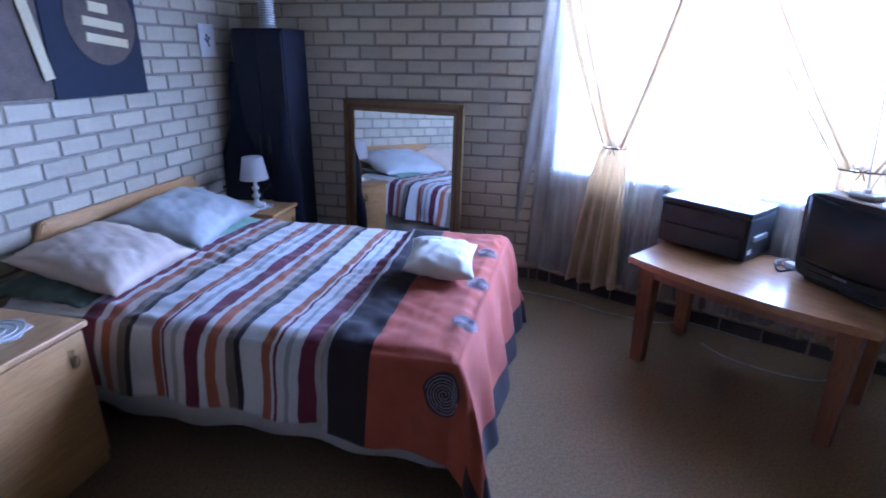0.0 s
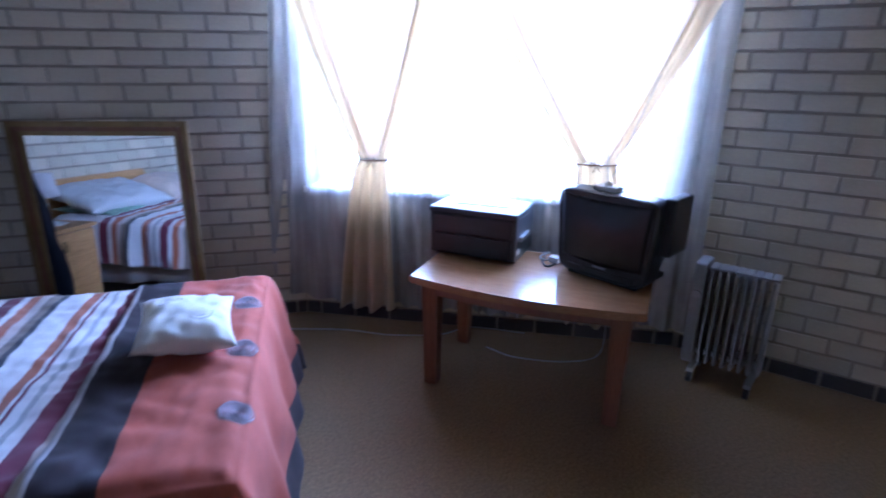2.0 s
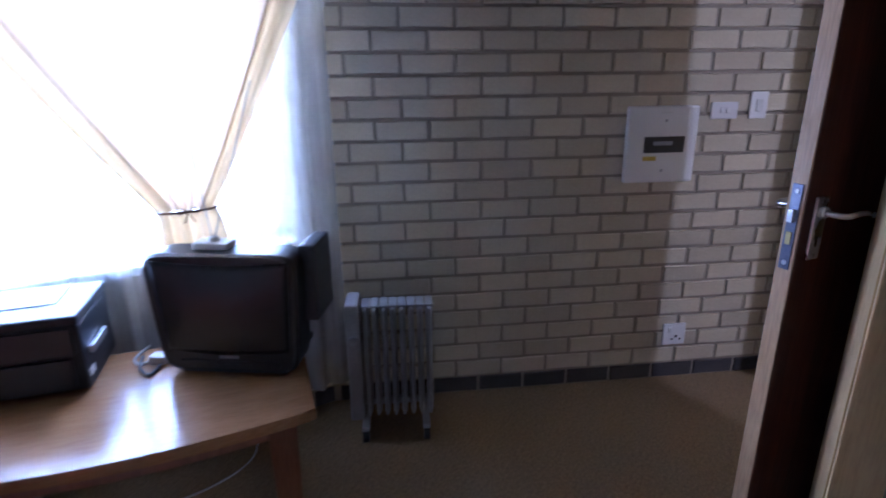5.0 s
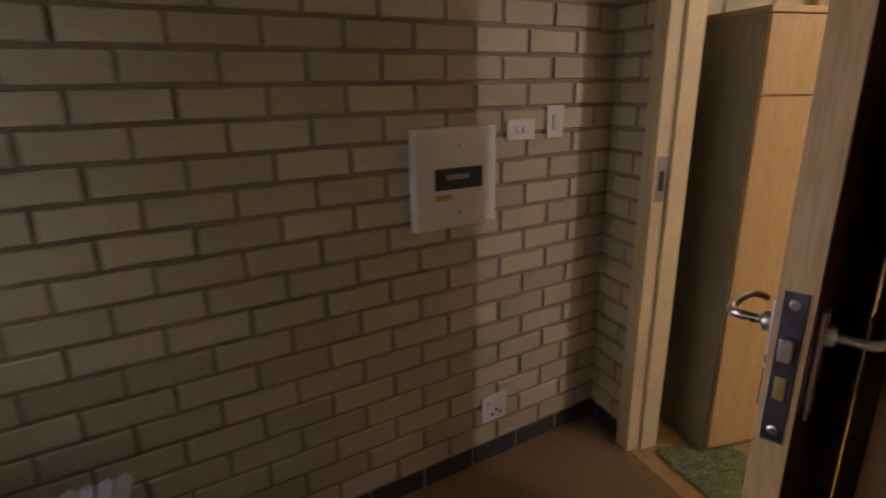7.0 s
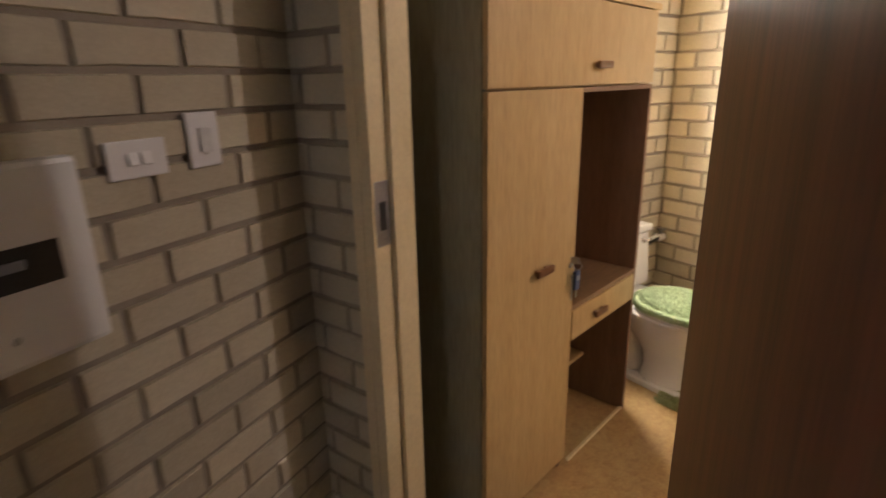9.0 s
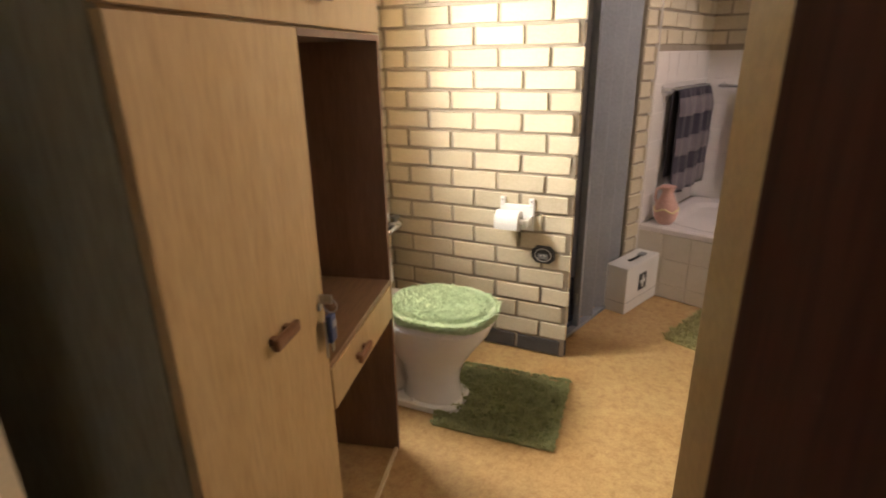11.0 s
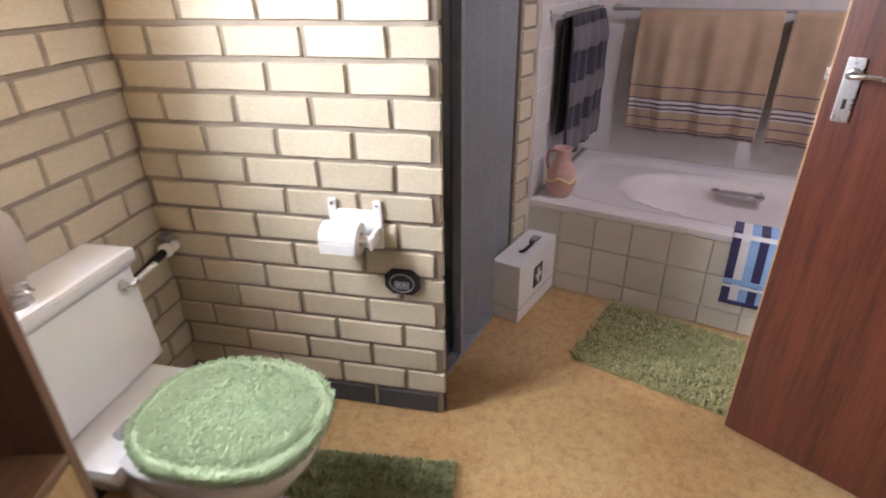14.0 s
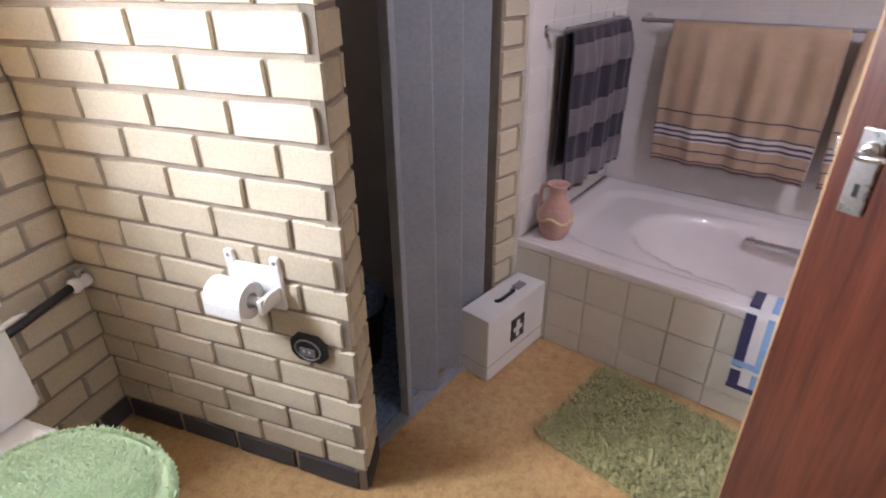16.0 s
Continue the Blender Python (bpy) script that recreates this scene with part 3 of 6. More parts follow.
def lay_bricks(wall, p, q, openings, phase, keep):
    """Running bond of bricks proud of the mortar face, the bottom course dark."""
    w, pitch, course, joint, proud = span(p, q), 0.2165, 0.085, 0.012, 0.009
    meshes = {}

    def brick_mesh(length, dark, kind):
        key = (round(length, 3), dark, kind)
        if key not in meshes:
            l, h, c = length / 2, (course - joint) / 2, 0.003
            r = random.Random(kind * 77 + int(length * 1000))
            ring = [(-l, -h), (-l / 3, -h), (l / 3, -h), (l, -h), (l, 0), (l, h), (l / 3, h), (-l / 3, h), (-l, h), (-l, 0)]
            ring = [(x + r.uniform(-0.0016, 0.0016), z + r.uniform(-0.0016, 0.0016)) for x, z in ring]
            b = bmesh.new()
            back = [b.verts.new((x, 0.0, z)) for x, z in ring]
            top = [b.verts.new((x * (l - c) / l, -proud + r.uniform(0, 0.0012), z * (h - c) / h)) for x, z in ring]
            n = len(ring)
            for i in range(n):
                b.faces.new((back[i], back[(i + 1) % n], top[(i + 1) % n], top[i]))
            mid = b.verts.new((0, -proud, 0))
            for i in range(n):
                b.faces.new((top[i], top[(i + 1) % n], mid))
            bmesh.ops.recalc_face_normals(b, faces=b.faces[:])
            me = bpy.data.meshes.new("brick")
            b.to_mesh(me)
            b.free()
            me.materials.append(M_DARKBRICK if dark else M_BRICK)
            meshes[key] = me
        return meshes[key]

    rng = random.Random(int(1000 * (abs(p[0]) + abs(p[1]))))
    rest, count = bmesh.new(), 0
    rows = int(ROOM_H / course)
    for k in range(rows):
        zc = 0.005 + course * (k + 0.5) - joint / 2 + 0.0
        s = phase - pitch + (pitch / 2 if k % 2 else 0.0)
        while s < w:
            a, b = max(s, 0.004), min(s + pitch - joint, w - 0.002)
            pieces = [(a, b)]
            for o in openings:
                if o[2] < zc < o[3]:
                    pieces = [x for u, v in pieces for x in ((u, min(v, o[0] - 0.004)), (max(u, o[1] + 0.004), v)) if x[1] - x[0] > 0.02]
            for u, v in pieces:
                if v - u < 0.02:
                    continue
                me = brick_mesh(v - u, k == 0, rng.randrange(5))
                m = Matrix.Translation(((u + v) / 2, rng.uniform(-0.0012, 0.0012), zc)) @ Matrix.Rotation(rng.uniform(-0.004, 0.004), 4, "Y") @ Matrix.Rotation(rng.uniform(-0.008, 0.008), 4, "X")
                if zc < 1.9 and count < 300 and u >= keep:
                    ob = new("brick", me)
                    ob.parent, ob.matrix_basis = wall, m
                    count += 1
                else:
                    t = bmesh.new()
                    t.from_mesh(me)
                    bmesh.ops.transform(t, matrix=m, verts=t.verts[:])
                    tmp = bpy.data.meshes.new("tmp")
                    t.to_mesh(tmp)
                    t.free()
                    rest.from_mesh(tmp)
                    bpy.data.meshes.remove(tmp)
            s += pitch
    if rest.verts:
        tagged(part("upper_bricks", rest, M_BRICK, wall), kind="stuff")
    else:
        rest.free()

# ---------- bedroom: bed ----------
BED = pose(0, 0, 0, 0, 0, -13.0)
U0, U1, V0, V1, TOP = -2.17, -0.30, 1.50, 2.80, 0.55


def stripes_mat():
    m, t, p = nodes_of("striped_cotton")
    white, cream, maroon, orange, taupe, dark = (0.78, 0.76, 0.76), (0.60, 0.50, 0.44), (0.16, 0.016, 0.045), (0.40, 0.125, 0.055), (0.22, 0.17, 0.13), (0.032, 0.026, 0.034)
    grey, olive = (0.44, 0.44, 0.46), (0.40, 0.29, 0.16)
    # one repeat of the weave, as distances along the bed
    weave = [(0.000, maroon), (0.060, white), (0.092, orange), (0.133, cream), (0.168, taupe), (0.202, dark), (0.226, white), (0.315, orange), (0.350, white), (0.358, maroon), (0.370, white), (0.399, grey), (0.417, white)]
    bands = [(-2.2, white)]
    for start in (-1.752, -1.299, -0.846):
        bands += [(start + d, col) for d, col in weave if start + d < -0.79 or d < 0.05]
    bands += [(-0.786, cream), (-0.761, olive), (-0.743, white)]
    c = t.nodes.new("ShaderNodeTexCoord")
    x = t.nodes.new("ShaderNodeSeparateXYZ")
    t.links.new(c.outputs["Object"], x.inputs[0])
    wob = noise_node(t, coords(t), 5.0, 2.0)
    add = t.nodes.new("ShaderNodeMath")
    add.operation, add.inputs[1].default_value = "MULTIPLY_ADD", 0.028
    t.links.new(wob, add.inputs[0])
    t.links.new(x.outputs[0], add.inputs[2])
    mr = t.nodes.new("ShaderNodeMapRange")
    lo, hi = -2.20, -0.70
    mr.inputs[1].default_value, mr.inputs[2].default_value = lo, hi
    t.links.new(add.outputs[0], mr.inputs[0])
    r = t.nodes.new("ShaderNodeValToRGB")
    r.color_ramp.interpolation = "CONSTANT"
    el = r.color_ramp.elements
    while len(el) < len(bands):
        el.new(0.5)
    for e, (u, col) in zip(el, bands):
        e.position, e.color = max(0.0, (u + 0.014 - lo) / (hi - lo)), (*col, 1)
    t.links.new(mr.outputs[0], r.inputs[0])
    fine = noise_node(t, coords(t, (1, 0.2, 0.2)), 420.0, 2.0)
    col = mixc(t, 0.25, r.outputs[0], ramp(t, fine, [(0.35, (0.35, 0.32, 0.3)), (0.65, (0.95, 0.93, 0.92))]), "MULTIPLY")
    t.links.new(col, p.inputs["Base Color"])
    p.inputs["Roughness"].default_value = 0.9
    p.inputs["Sheen Weight"].default_value = 0.2
    bump(t, p, fine, 0.3, 0.001)
    return m


M_STRIPES = stripes_mat()


def throw_mat():
    m, t, p = nodes_of("rust_and_brown_throw")
    c = t.nodes.new("ShaderNodeTexCoord")
    x = t.nodes.new("ShaderNodeSeparateXYZ")
    t.links.new(c.outputs["UV"], x.inputs[0])
    brown, rust, white = (0.030, 0.017, 0.020), (0.43, 0.092, 0.045), (0.5, 0.47, 0.46)
    r = t.nodes.new("ShaderNodeValToRGB")
    r.color_ramp.interpolation = "CONSTANT"
    el = r.color_ramp.elements
    stops = [(0.0, white), (0.018, brown), (0.175, rust), (0.87, brown)]
    while len(el) < len(stops):
        el.new(0.5)
    for e, (q, col) in zip(el, stops):
        e.position, e.color = q, (*col, 1)
    t.links.new(x.outputs[0], r.inputs[0])
    v = coords(t)
    cloud = noise_node(t, v, 14.0, 4.0)
    fine = noise_node(t, v, 500.0, 2.0)
    col = mixc(t, 0.35, r.outputs[0], ramp(t, cloud, [(0.3, (0.5, 0.45, 0.45)), (0.7, (1, 1, 1))]), "MULTIPLY")
    t.links.new(col, p.inputs["Base Color"])
    p.inputs["Roughness"].default_value = 0.85
    p.inputs["Sheen Weight"].default_value = 0.08
    bump(t, p, fine, 0.3, 0.001)
    return m


M_THROW = throw_mat()


def drape_point(a, b, lift, flare):
    """Cloth over the bed: a runs along it and past its foot, b across it; both fall over the rounded edges."""
    x, y = min(a, U1), min(max(b, V0), V1)
    dx, dy = max(0.0, a - U1), (b - y)
    r = math.hypot(dx, dy)
    puff = 0.012 * math.sin(3.1 * (a - U0)) * math.sin(math.pi * (y - V0) / (V1 - V0)) + 0.006 * noise.noise((a * 6, b * 6, 0.3)) + 0.009 * noise.noise((a * 15, b * 11, 1.3))
    if lift <= 0.01:
        pull = noise.noise((a * 3.1, b * 3.7, 4.4))
        puff += 0.010 * max(0.0, pull) * math.sin(b * 60 + 6 * noise.noise((a * 5, b * 5, 8.1))) + 0.007 * abs(noise.noise((a * 7, b * 18, 6.6))) + 0.004 * noise.noise((a * 30, b * 24, 2.9))
    else:
        puff += 0.012 * noise.noise((a * 9, b * 5, 7.7)) + 0.010 * abs(noise.noise((a * 4, b * 13 + a * 5, 2.2))) + 0.006 * abs(noise.noise((a * 22, b * 9, 3.1)))
    if r < 1e-6:
        edge = min(V1 - y, y - V0, (U1 - x) * 1.2)
        sag = 0.022 * max(0.0, 1 - edge / 0.07) ** 2
        return (x, y, TOP + lift + puff - sag)
    ox, oy = dx / r, dy / r
    out = 0.035 * (1 - math.exp(-r / 0.05)) + flare * r
    fold = 0.016 * math.sin((a * 19 if abs(oy) > 0.5 else b * 19) + 2 * noise.noise((a * 4, b * 4, 0))) * min(1, r / 0.25)
    fold += 0.05 * min(1, r / 0.3) * abs(ox * oy)
    z = TOP + lift - 0.022 - max(0.0, r - 0.02)
    return (x + ox * (out + fold), y + oy * (out + fold), max(0.012, z))


def pillow(w, d, h, seed, crease=1.0):
    b = bmesh.new()
    n = 40
    for side in (1, -1):
        g = []
        for i in range(n + 1):
            row = []
            for j in range(n + 1):
                s, t = -1 + 2 * i / n, -1 + 2 * j / n
                f = max(0.0, (1 - abs(s) ** 2.6)) ** 0.55 * max(0.0, (1 - abs(t) ** 2.6)) ** 0.55
                pinch = 1 - 0.11 * (1 - t * t) * abs(s) ** 3
                pinch2 = 1 - 0.09 * (1 - s * s) * abs(t) ** 3
                wr = (0.3 + 0.7 * crease) * (0.10 * noise.noise((s * 2.3 + seed, t * 2.3, side)) + 0.05 * noise.noise((s * 6 + seed, t * 6, side)))
                rim = max(abs(s), abs(t)) ** 2
                wr -= crease * 0.22 * rim * abs(noise.noise((s * 5 + seed, t * 9, side * 3.0))) + crease * 0.12 * abs(noise.noise((s * 3 + t * 7 + seed, t * 2, side * 5.0)))
                row.append(b.verts.new((w / 2 * s * pinch, d / 2 * t * pinch2, side * h / 2 * f * (1 + wr) + 0.012 * noise.noise((s * 3 + seed, t * 3, 5)))))
            g.append(row)
        for i in range(n):
            for j in range(n):
                b.faces.new((g[i][j], g[i + 1][j], g[i + 1][j + 1], g[i][j + 1]))
    bmesh.ops.remove_doubles(b, verts=b.verts[:], dist=0.0012)
    return b


def spiral(cx, cy, r, n=70):
    return [(cx + (r * (0.18 + 0.82 * k / n)) * math.cos(k * 0.33), cy + (r * (0.18 + 0.82 * k / n)) * math.sin(k * 0.33)) for k in range(n)]


def build_bed():
    bed = thing("bed", BED, "double bed with a striped cover and a rust throw", "bed")
    part("base", box(U0 + 0.03, U1 - 0.03, V0 + 0.03, V1 - 0.03, 0.16, 0.30, 0.01), M_VALANCE, bed)
    for u in (U0 + 0.12, U1 - 0.12):
        for v in (V0 + 0.12, V1 - 0.12):
            part("leg", lathe([(0.025, 0), (0.03, 0.165)], 12, m=Matrix.Translation((u, v, 0))), M_KNOB, bed)
    part("mattress", box(U0 + 0.02, U1 - 0.02, V0 + 0.02, V1 - 0.02, 0.30, TOP - 0.03, 0.04), M_WHITECLOTH, bed)

    def val(u, v):
        s = u * 4.2
        zz = 0.125 + 0.015 * math.sin(u * 40) * (1 - v) + v * 0.23
        off = 0.012 * math.sin(u * 120) * (1 - v)
        if s < 1.3:
            return (U0 + (U1 - U0) * s / 1.3, V0 - 0.005 + off, zz)
        if s < 2.6:
            return (U1 + 0.005 - off, V0 + (V1 - V0) * (s - 1.3) / 1.3, zz)
        return (U1 - (U1 - U0) * (s - 2.6) / 1.6, V1 + 0.005 - off, zz)

    part("valance", sheet(val, 240, 4, 0.003), M_VALANCE, bed, "cream gathered bed valance", smooth=True)
    a0, a1, b0, b1 = U0 + 0.05, -0.62, V0 - 0.295, V1 + 0.295
    part("striped_cover", sheet(lambda s, t: drape_point(a0 + (a1 - a0) * s, b0 + (b1 - b0) * t, 0.0, 0.10), 120, 150, 0.006), M_STRIPES, bed, "white cover with maroon, orange and taupe stripes", smooth=True)
    c1, LIFT, FLARE = U1 + 0.50, 0.014, 0.16

    def throw_point(u, v):
        """The throw lies a little askew and hangs lowest at its foot corners."""
        hang = 0.33 + 0.13 * u * u
        bb = V0 - hang + (V1 - V0 + 2 * hang) * v
        c0 = -0.755 - 0.055 * min(1.0, max(0.0, (bb - V0) / (V1 - V0)))
        return drape_point(c0 + (c1 - c0) * u, bb, LIFT, FLARE)

    nu, nv = 90, 150
    b = bmesh.new()
    uv = b.loops.layers.uv.new("along")
    g = [[b.verts.new(throw_point(i / nu, j / nv)) for j in range(nv + 1)] for i in range(nu + 1)]
    for i in range(nu):
        for j in range(nv):
            f = b.faces.new((g[i][j], g[i + 1][j], g[i + 1][j + 1], g[i][j + 1]))
            for l, (p, q) in zip(f.loops, ((i, j), (i + 1, j), (i + 1, j + 1), (i, j + 1))):
                w = p / nu
                edge = min(q, nv - q) / nv
                w = max(w, 0.95) if edge < 0.05 and w > 0.66 else w
                l[uv].uv = (w, q / nv)
    b.normal_update()
    bmesh.ops.solidify(b, geom=b.faces[:], thickness=0.006)
    tree = BVHTree.FromBMesh(b)
    throw = part("throw", b, M_THROW, bed, "rust and dark brown cotton throw with swirl motifs", smooth=True)

    def on_throw(sx, sy, off):
        """The cloth's outer face over a flat place, lifted by off."""
        q = Vector(drape_point(sx, sy, LIFT, FLARE))
        if sy < V0:
            out = Vector((0, -1, 0.12)).normalized()
        elif sx > U1:
            out = Vector((0.8, 0, 0.6)).normalized()
        else:
            out = Vector((0, 0, 1))
        hit = tree.ray_cast(q + out * 0.12, -out, 0.3)[0]
        return (hit if hit else q) + out * off

    for a, bb, r, ground in ((-0.325, V0 - 0.115, 0.066, M_SWIRLDARK), (-0.315, V0 + 0.255, 0.050, M_SWIRLGROUND), (-0.335, V0 + 0.62, 0.050, M_SWIRLGROUND), (-0.35, V0 + 0.98, 0.050, M_SWIRLGROUND)):
        patch = sheet(lambda u, v: on_throw(a + 1.10 * r * v * (1 + 0.05 * math.sin(5 * math.tau * u)) * math.cos(math.tau * u), bb + 1.10 * r * v * math.sin(math.tau * u), 0.0012), 40, 10)
        part("swirl_motif", patch, ground, throw, "round patch with a stitched grey spiral", smooth=True)
        for shift in (0.0, 3.14):
            turn = [((r * (0.10 + 0.90 * k / 90)) * math.cos(k * 0.21 + shift), (r * (0.10 + 0.90 * k / 90)) * math.sin(k * 0.21 + shift)) for k in range(90)]
            part("stitching", tube([on_throw(a + x, bb + y, 0.0020) for x, y in turn], 0.0016 + 0.0006 * (shift == 0), 5), M_SWIRL, throw)
    outline = [(1.60, 0.34), (1.60, 0.44), (1.82, 0.775), (2.78, 0.775), (3.00, 0.44), (3.00, 0.34)]

    def upright(pts, x0, x1, r=0.0):
        bb = prism(pts, x0, x1, r)
        bmesh.ops.transform(bb, matrix=Matrix(((0, 0, 1, 0), (1, 0, 0, 0), (0, 1, 0, 0), (0, 0, 0, 1))), verts=bb.verts[:])
        return bb

    hb = part("headboard", upright(outline, -2.262, -2.235, 0.002), M_PINE, bed, "honey-coloured pine headboard with sloping shoulders")
    part("top_rail", upright([(1.82, 0.70), (1.80, 0.778), (2.80, 0.778), (2.78, 0.70)], -2.234, -2.205, 0.006), M_PINE, hb)
    part("side_rail", upright([(1.59, 0.34), (1.59, 0.445), (1.80, 0.778), (1.865, 0.698), (1.67, 0.42), (1.67, 0.34)], -2.2335, -2.206, 0.006), M_PINE, hb)
    part("side_rail", upright([(3.01, 0.34), (2.93, 0.34), (2.93, 0.42), (2.735, 0.698), (2.80, 0.778), (3.01, 0.445)], -2.2335, -2.206, 0.006), M_PINE, hb)
    part("panel", upright([(1.72, 0.40), (1.90, 0.66), (2.70, 0.66), (2.88, 0.40)], -2.236, -2.222, 0.008), M_PINE, hb)
    for v in (1.64, 2.96):
        part("post", box(-2.26, -2.21, v - 0.04, v + 0.04, 0.0, 0.36, 0.004), M_PINE, hb)
    return bed


build_bed()


def bed_pillow(name, u, v, z, w, d, h, tilt, turn, material, label, seed):
    ob = finish(name, pillow(w, d, h, seed), material, smooth=True)
    ob.matrix_world = BED @ pose(u, v, z, 0, tilt, turn)
    return tagged(ob, label, "pillow", "pillows on the bed")


bed_pillow("pillow", -1.99, 1.80, 0.575, 0.44, 0.66, 0.08, 3, 4, M_SHEETDK, "flat dark green pillow underneath the beige one", 9.1)
bed_pillow("pillow", -1.96, 2.42, 0.575, 0.46, 0.64, 0.08, 3, -3, M_SHEET, "flat pale green pillow underneath the grey one", 5.7)
bed_pillow("pillow", -1.925, 1.825, 0.640, 0.51, 0.53, 0.185, 13, 3, M_PILLOW, "plump beige cotton pillow at the head of the bed", 1.2)
bed_pillow("pillow", -1.975, 2.44, 0.650, 0.50, 0.70, 0.18, 14, 8, M_PILLOW2, "plump pale grey cotton pillow at the head of the bed", 3.4)
cush = finish("cushion", pillow(0.31, 0.35, 0.125, 7.7, 0.05), M_CUSHION, smooth=True)
cush.matrix_world = BED @ pose(-0.515, 2.205, 0.628, 4, 5, 8)
tagged(cush, "small ivory cushion with a stitched scroll, lying on the throw", "cushion")
for cx, cy, r in ((-0.04, 0.05, 0.05), (0.04, -0.04, 0.045)):
    part("stitching", tube([(x, y, 0.060 - 0.5 * (x * x + y * y)) for x, y in spiral(cx, cy, r, 40)], 0.003, 5), M_WHITECLOTH, cush, "raised ivory scroll stitching")


# ---------- bedroom: bedside tables and lamps ----------
def nightstand(u0, u1, v0, v1, h, label):
    n = thing("nightstand", BED @ pose((u0 + u1) / 2, (v0 + v1) / 2, 0), label, "nightstand", "bedside tables")
    w, d = (u1 - u0) / 2, (v1 - v0) / 2
    part("body", box(-w, w - 0.02, -d, d, 0.0, h - 0.025, 0.003), M_PINE, n)
    part("top", box(-w - 0.002, w + 0.012, -d - 0.012, d + 0.012, h - 0.0245, h, 0.007), M_PINE, n)
    dr = part("door", box(w - 0.0195, w, -d + 0.006, d - 0.006, 0.06, h - 0.035, 0.003), M_PINE, n)
    hd = part("handle", box(w, w + 0.004, d - 0.075, d - 0.055, h - 0.15, h - 0.08, 0.002), M_GOLD, dr, "small brass drop handle")
    part("ring", tube([(w + 0.012, d - 0.065 + 0.013 * math.sin(k * 0.6), h - 0.125 + 0.022 * math.cos(k * 0.6)) for k in range(11)], 0.0035, 6), M_GOLD, hd)
    part("plinth", box(-w + 0.01, w - 0.03, -d + 0.01, d - 0.01, -0.0, 0.05), M_KNOB, n)
    return n


nightstand(-2.10, -1.60, 0.93, 1.355, 0.60, "honey-coloured pine bedside table with a brass handle")
nightstand(-2.16, -1.74, 2.87, 3.18, 0.545, "pine bedside table at the far side of the bed")


def table_lamp(u, v, z, label):
    l = thing("table_lamp", BED @ pose(u, v, z), label, "lamp", "bedside lamps")
    part("base", lathe([(0.055, 0), (0.055, 0.012), (0.03, 0.022), (0.016, 0.035), (0.013, 0.05), (0.024, 0.06), (0.026, 0.07), (0.014, 0.082), (0.012, 0.10), (0.022, 0.112), (0.022, 0.122), (0.011, 0.135), (0.010, 0.16), (0.016, 0.168), (0.009, 0.175), (0.009, 0.21)], 20), M_WHITE, l, smooth=True)
    sh = bmesh.new()
    prof = [(0.088, 0.175), (0.062, 0.315)]
    n = 32
    ring = [[sh.verts.new(((r - o) * math.cos(2 * math.pi * i / n), (r - o) * math.sin(2 * math.pi * i / n), z)) for i in range(n)] for o, seq in ((0, prof), (0.002, prof[::-1])) for r, z in seq]
    for k in range(4):
        a, c = ring[k], ring[(k + 1) % 4]
        for i in range(n):
            sh.faces.new((a[i], a[(i + 1) % n], c[(i + 1) % n], c[i]))
    s = part("shade", sh, M_WHITECLOTH, l, "white cloth drum shade", smooth=True)
    part("spider", box(-0.066, 0.066, -0.002, 0.002, 0.2, 0.204), M_STEEL, s)
    return l


def doily(u, v, z, r):
    n = 48
    pts = [(r * (1 + 0.07 * math.cos(8 * 2 * math.pi * i / n)) * math.cos(2 * math.pi * i / n), r * (1 + 0.07 * math.cos(8 * 2 * math.pi * i / n)) * math.sin(2 * math.pi * i / n)) for i in range(n)]
    o = finish("doily", prism(pts, 0.0, 0.003), M_WHITECLOTH)
    o.matrix_world = BED @ pose(u, v, z)
    for k in (0.35, 0.65, 0.88):
        part("lace_ring", tube([(r * k * math.cos(i * 0.2618), r * k * math.sin(i * 0.2618), 0.004) for i in range(24)], 0.003, 5, closed=True), M_CUSHION, o, "raised crochet ring")
    return tagged(o, "round white crochet doily on the bedside table", "doily")


doily(-1.80, 1.20, 0.600, 0.105)
doily(-1.93, 3.02, 0.545, 0.10)
table_lamp(-1.93, 1.17, 0.600, "small white turned lamp with a white cloth shade")
table_lamp(-1.93, 3.02, 0.5485, "small white turned lamp beside the dark cabinet")


# ---------- bedroom: headboard wall ----------
HW = frame_at(HEAD_END, A)
HL = span(HEAD_END, A) - 0.303


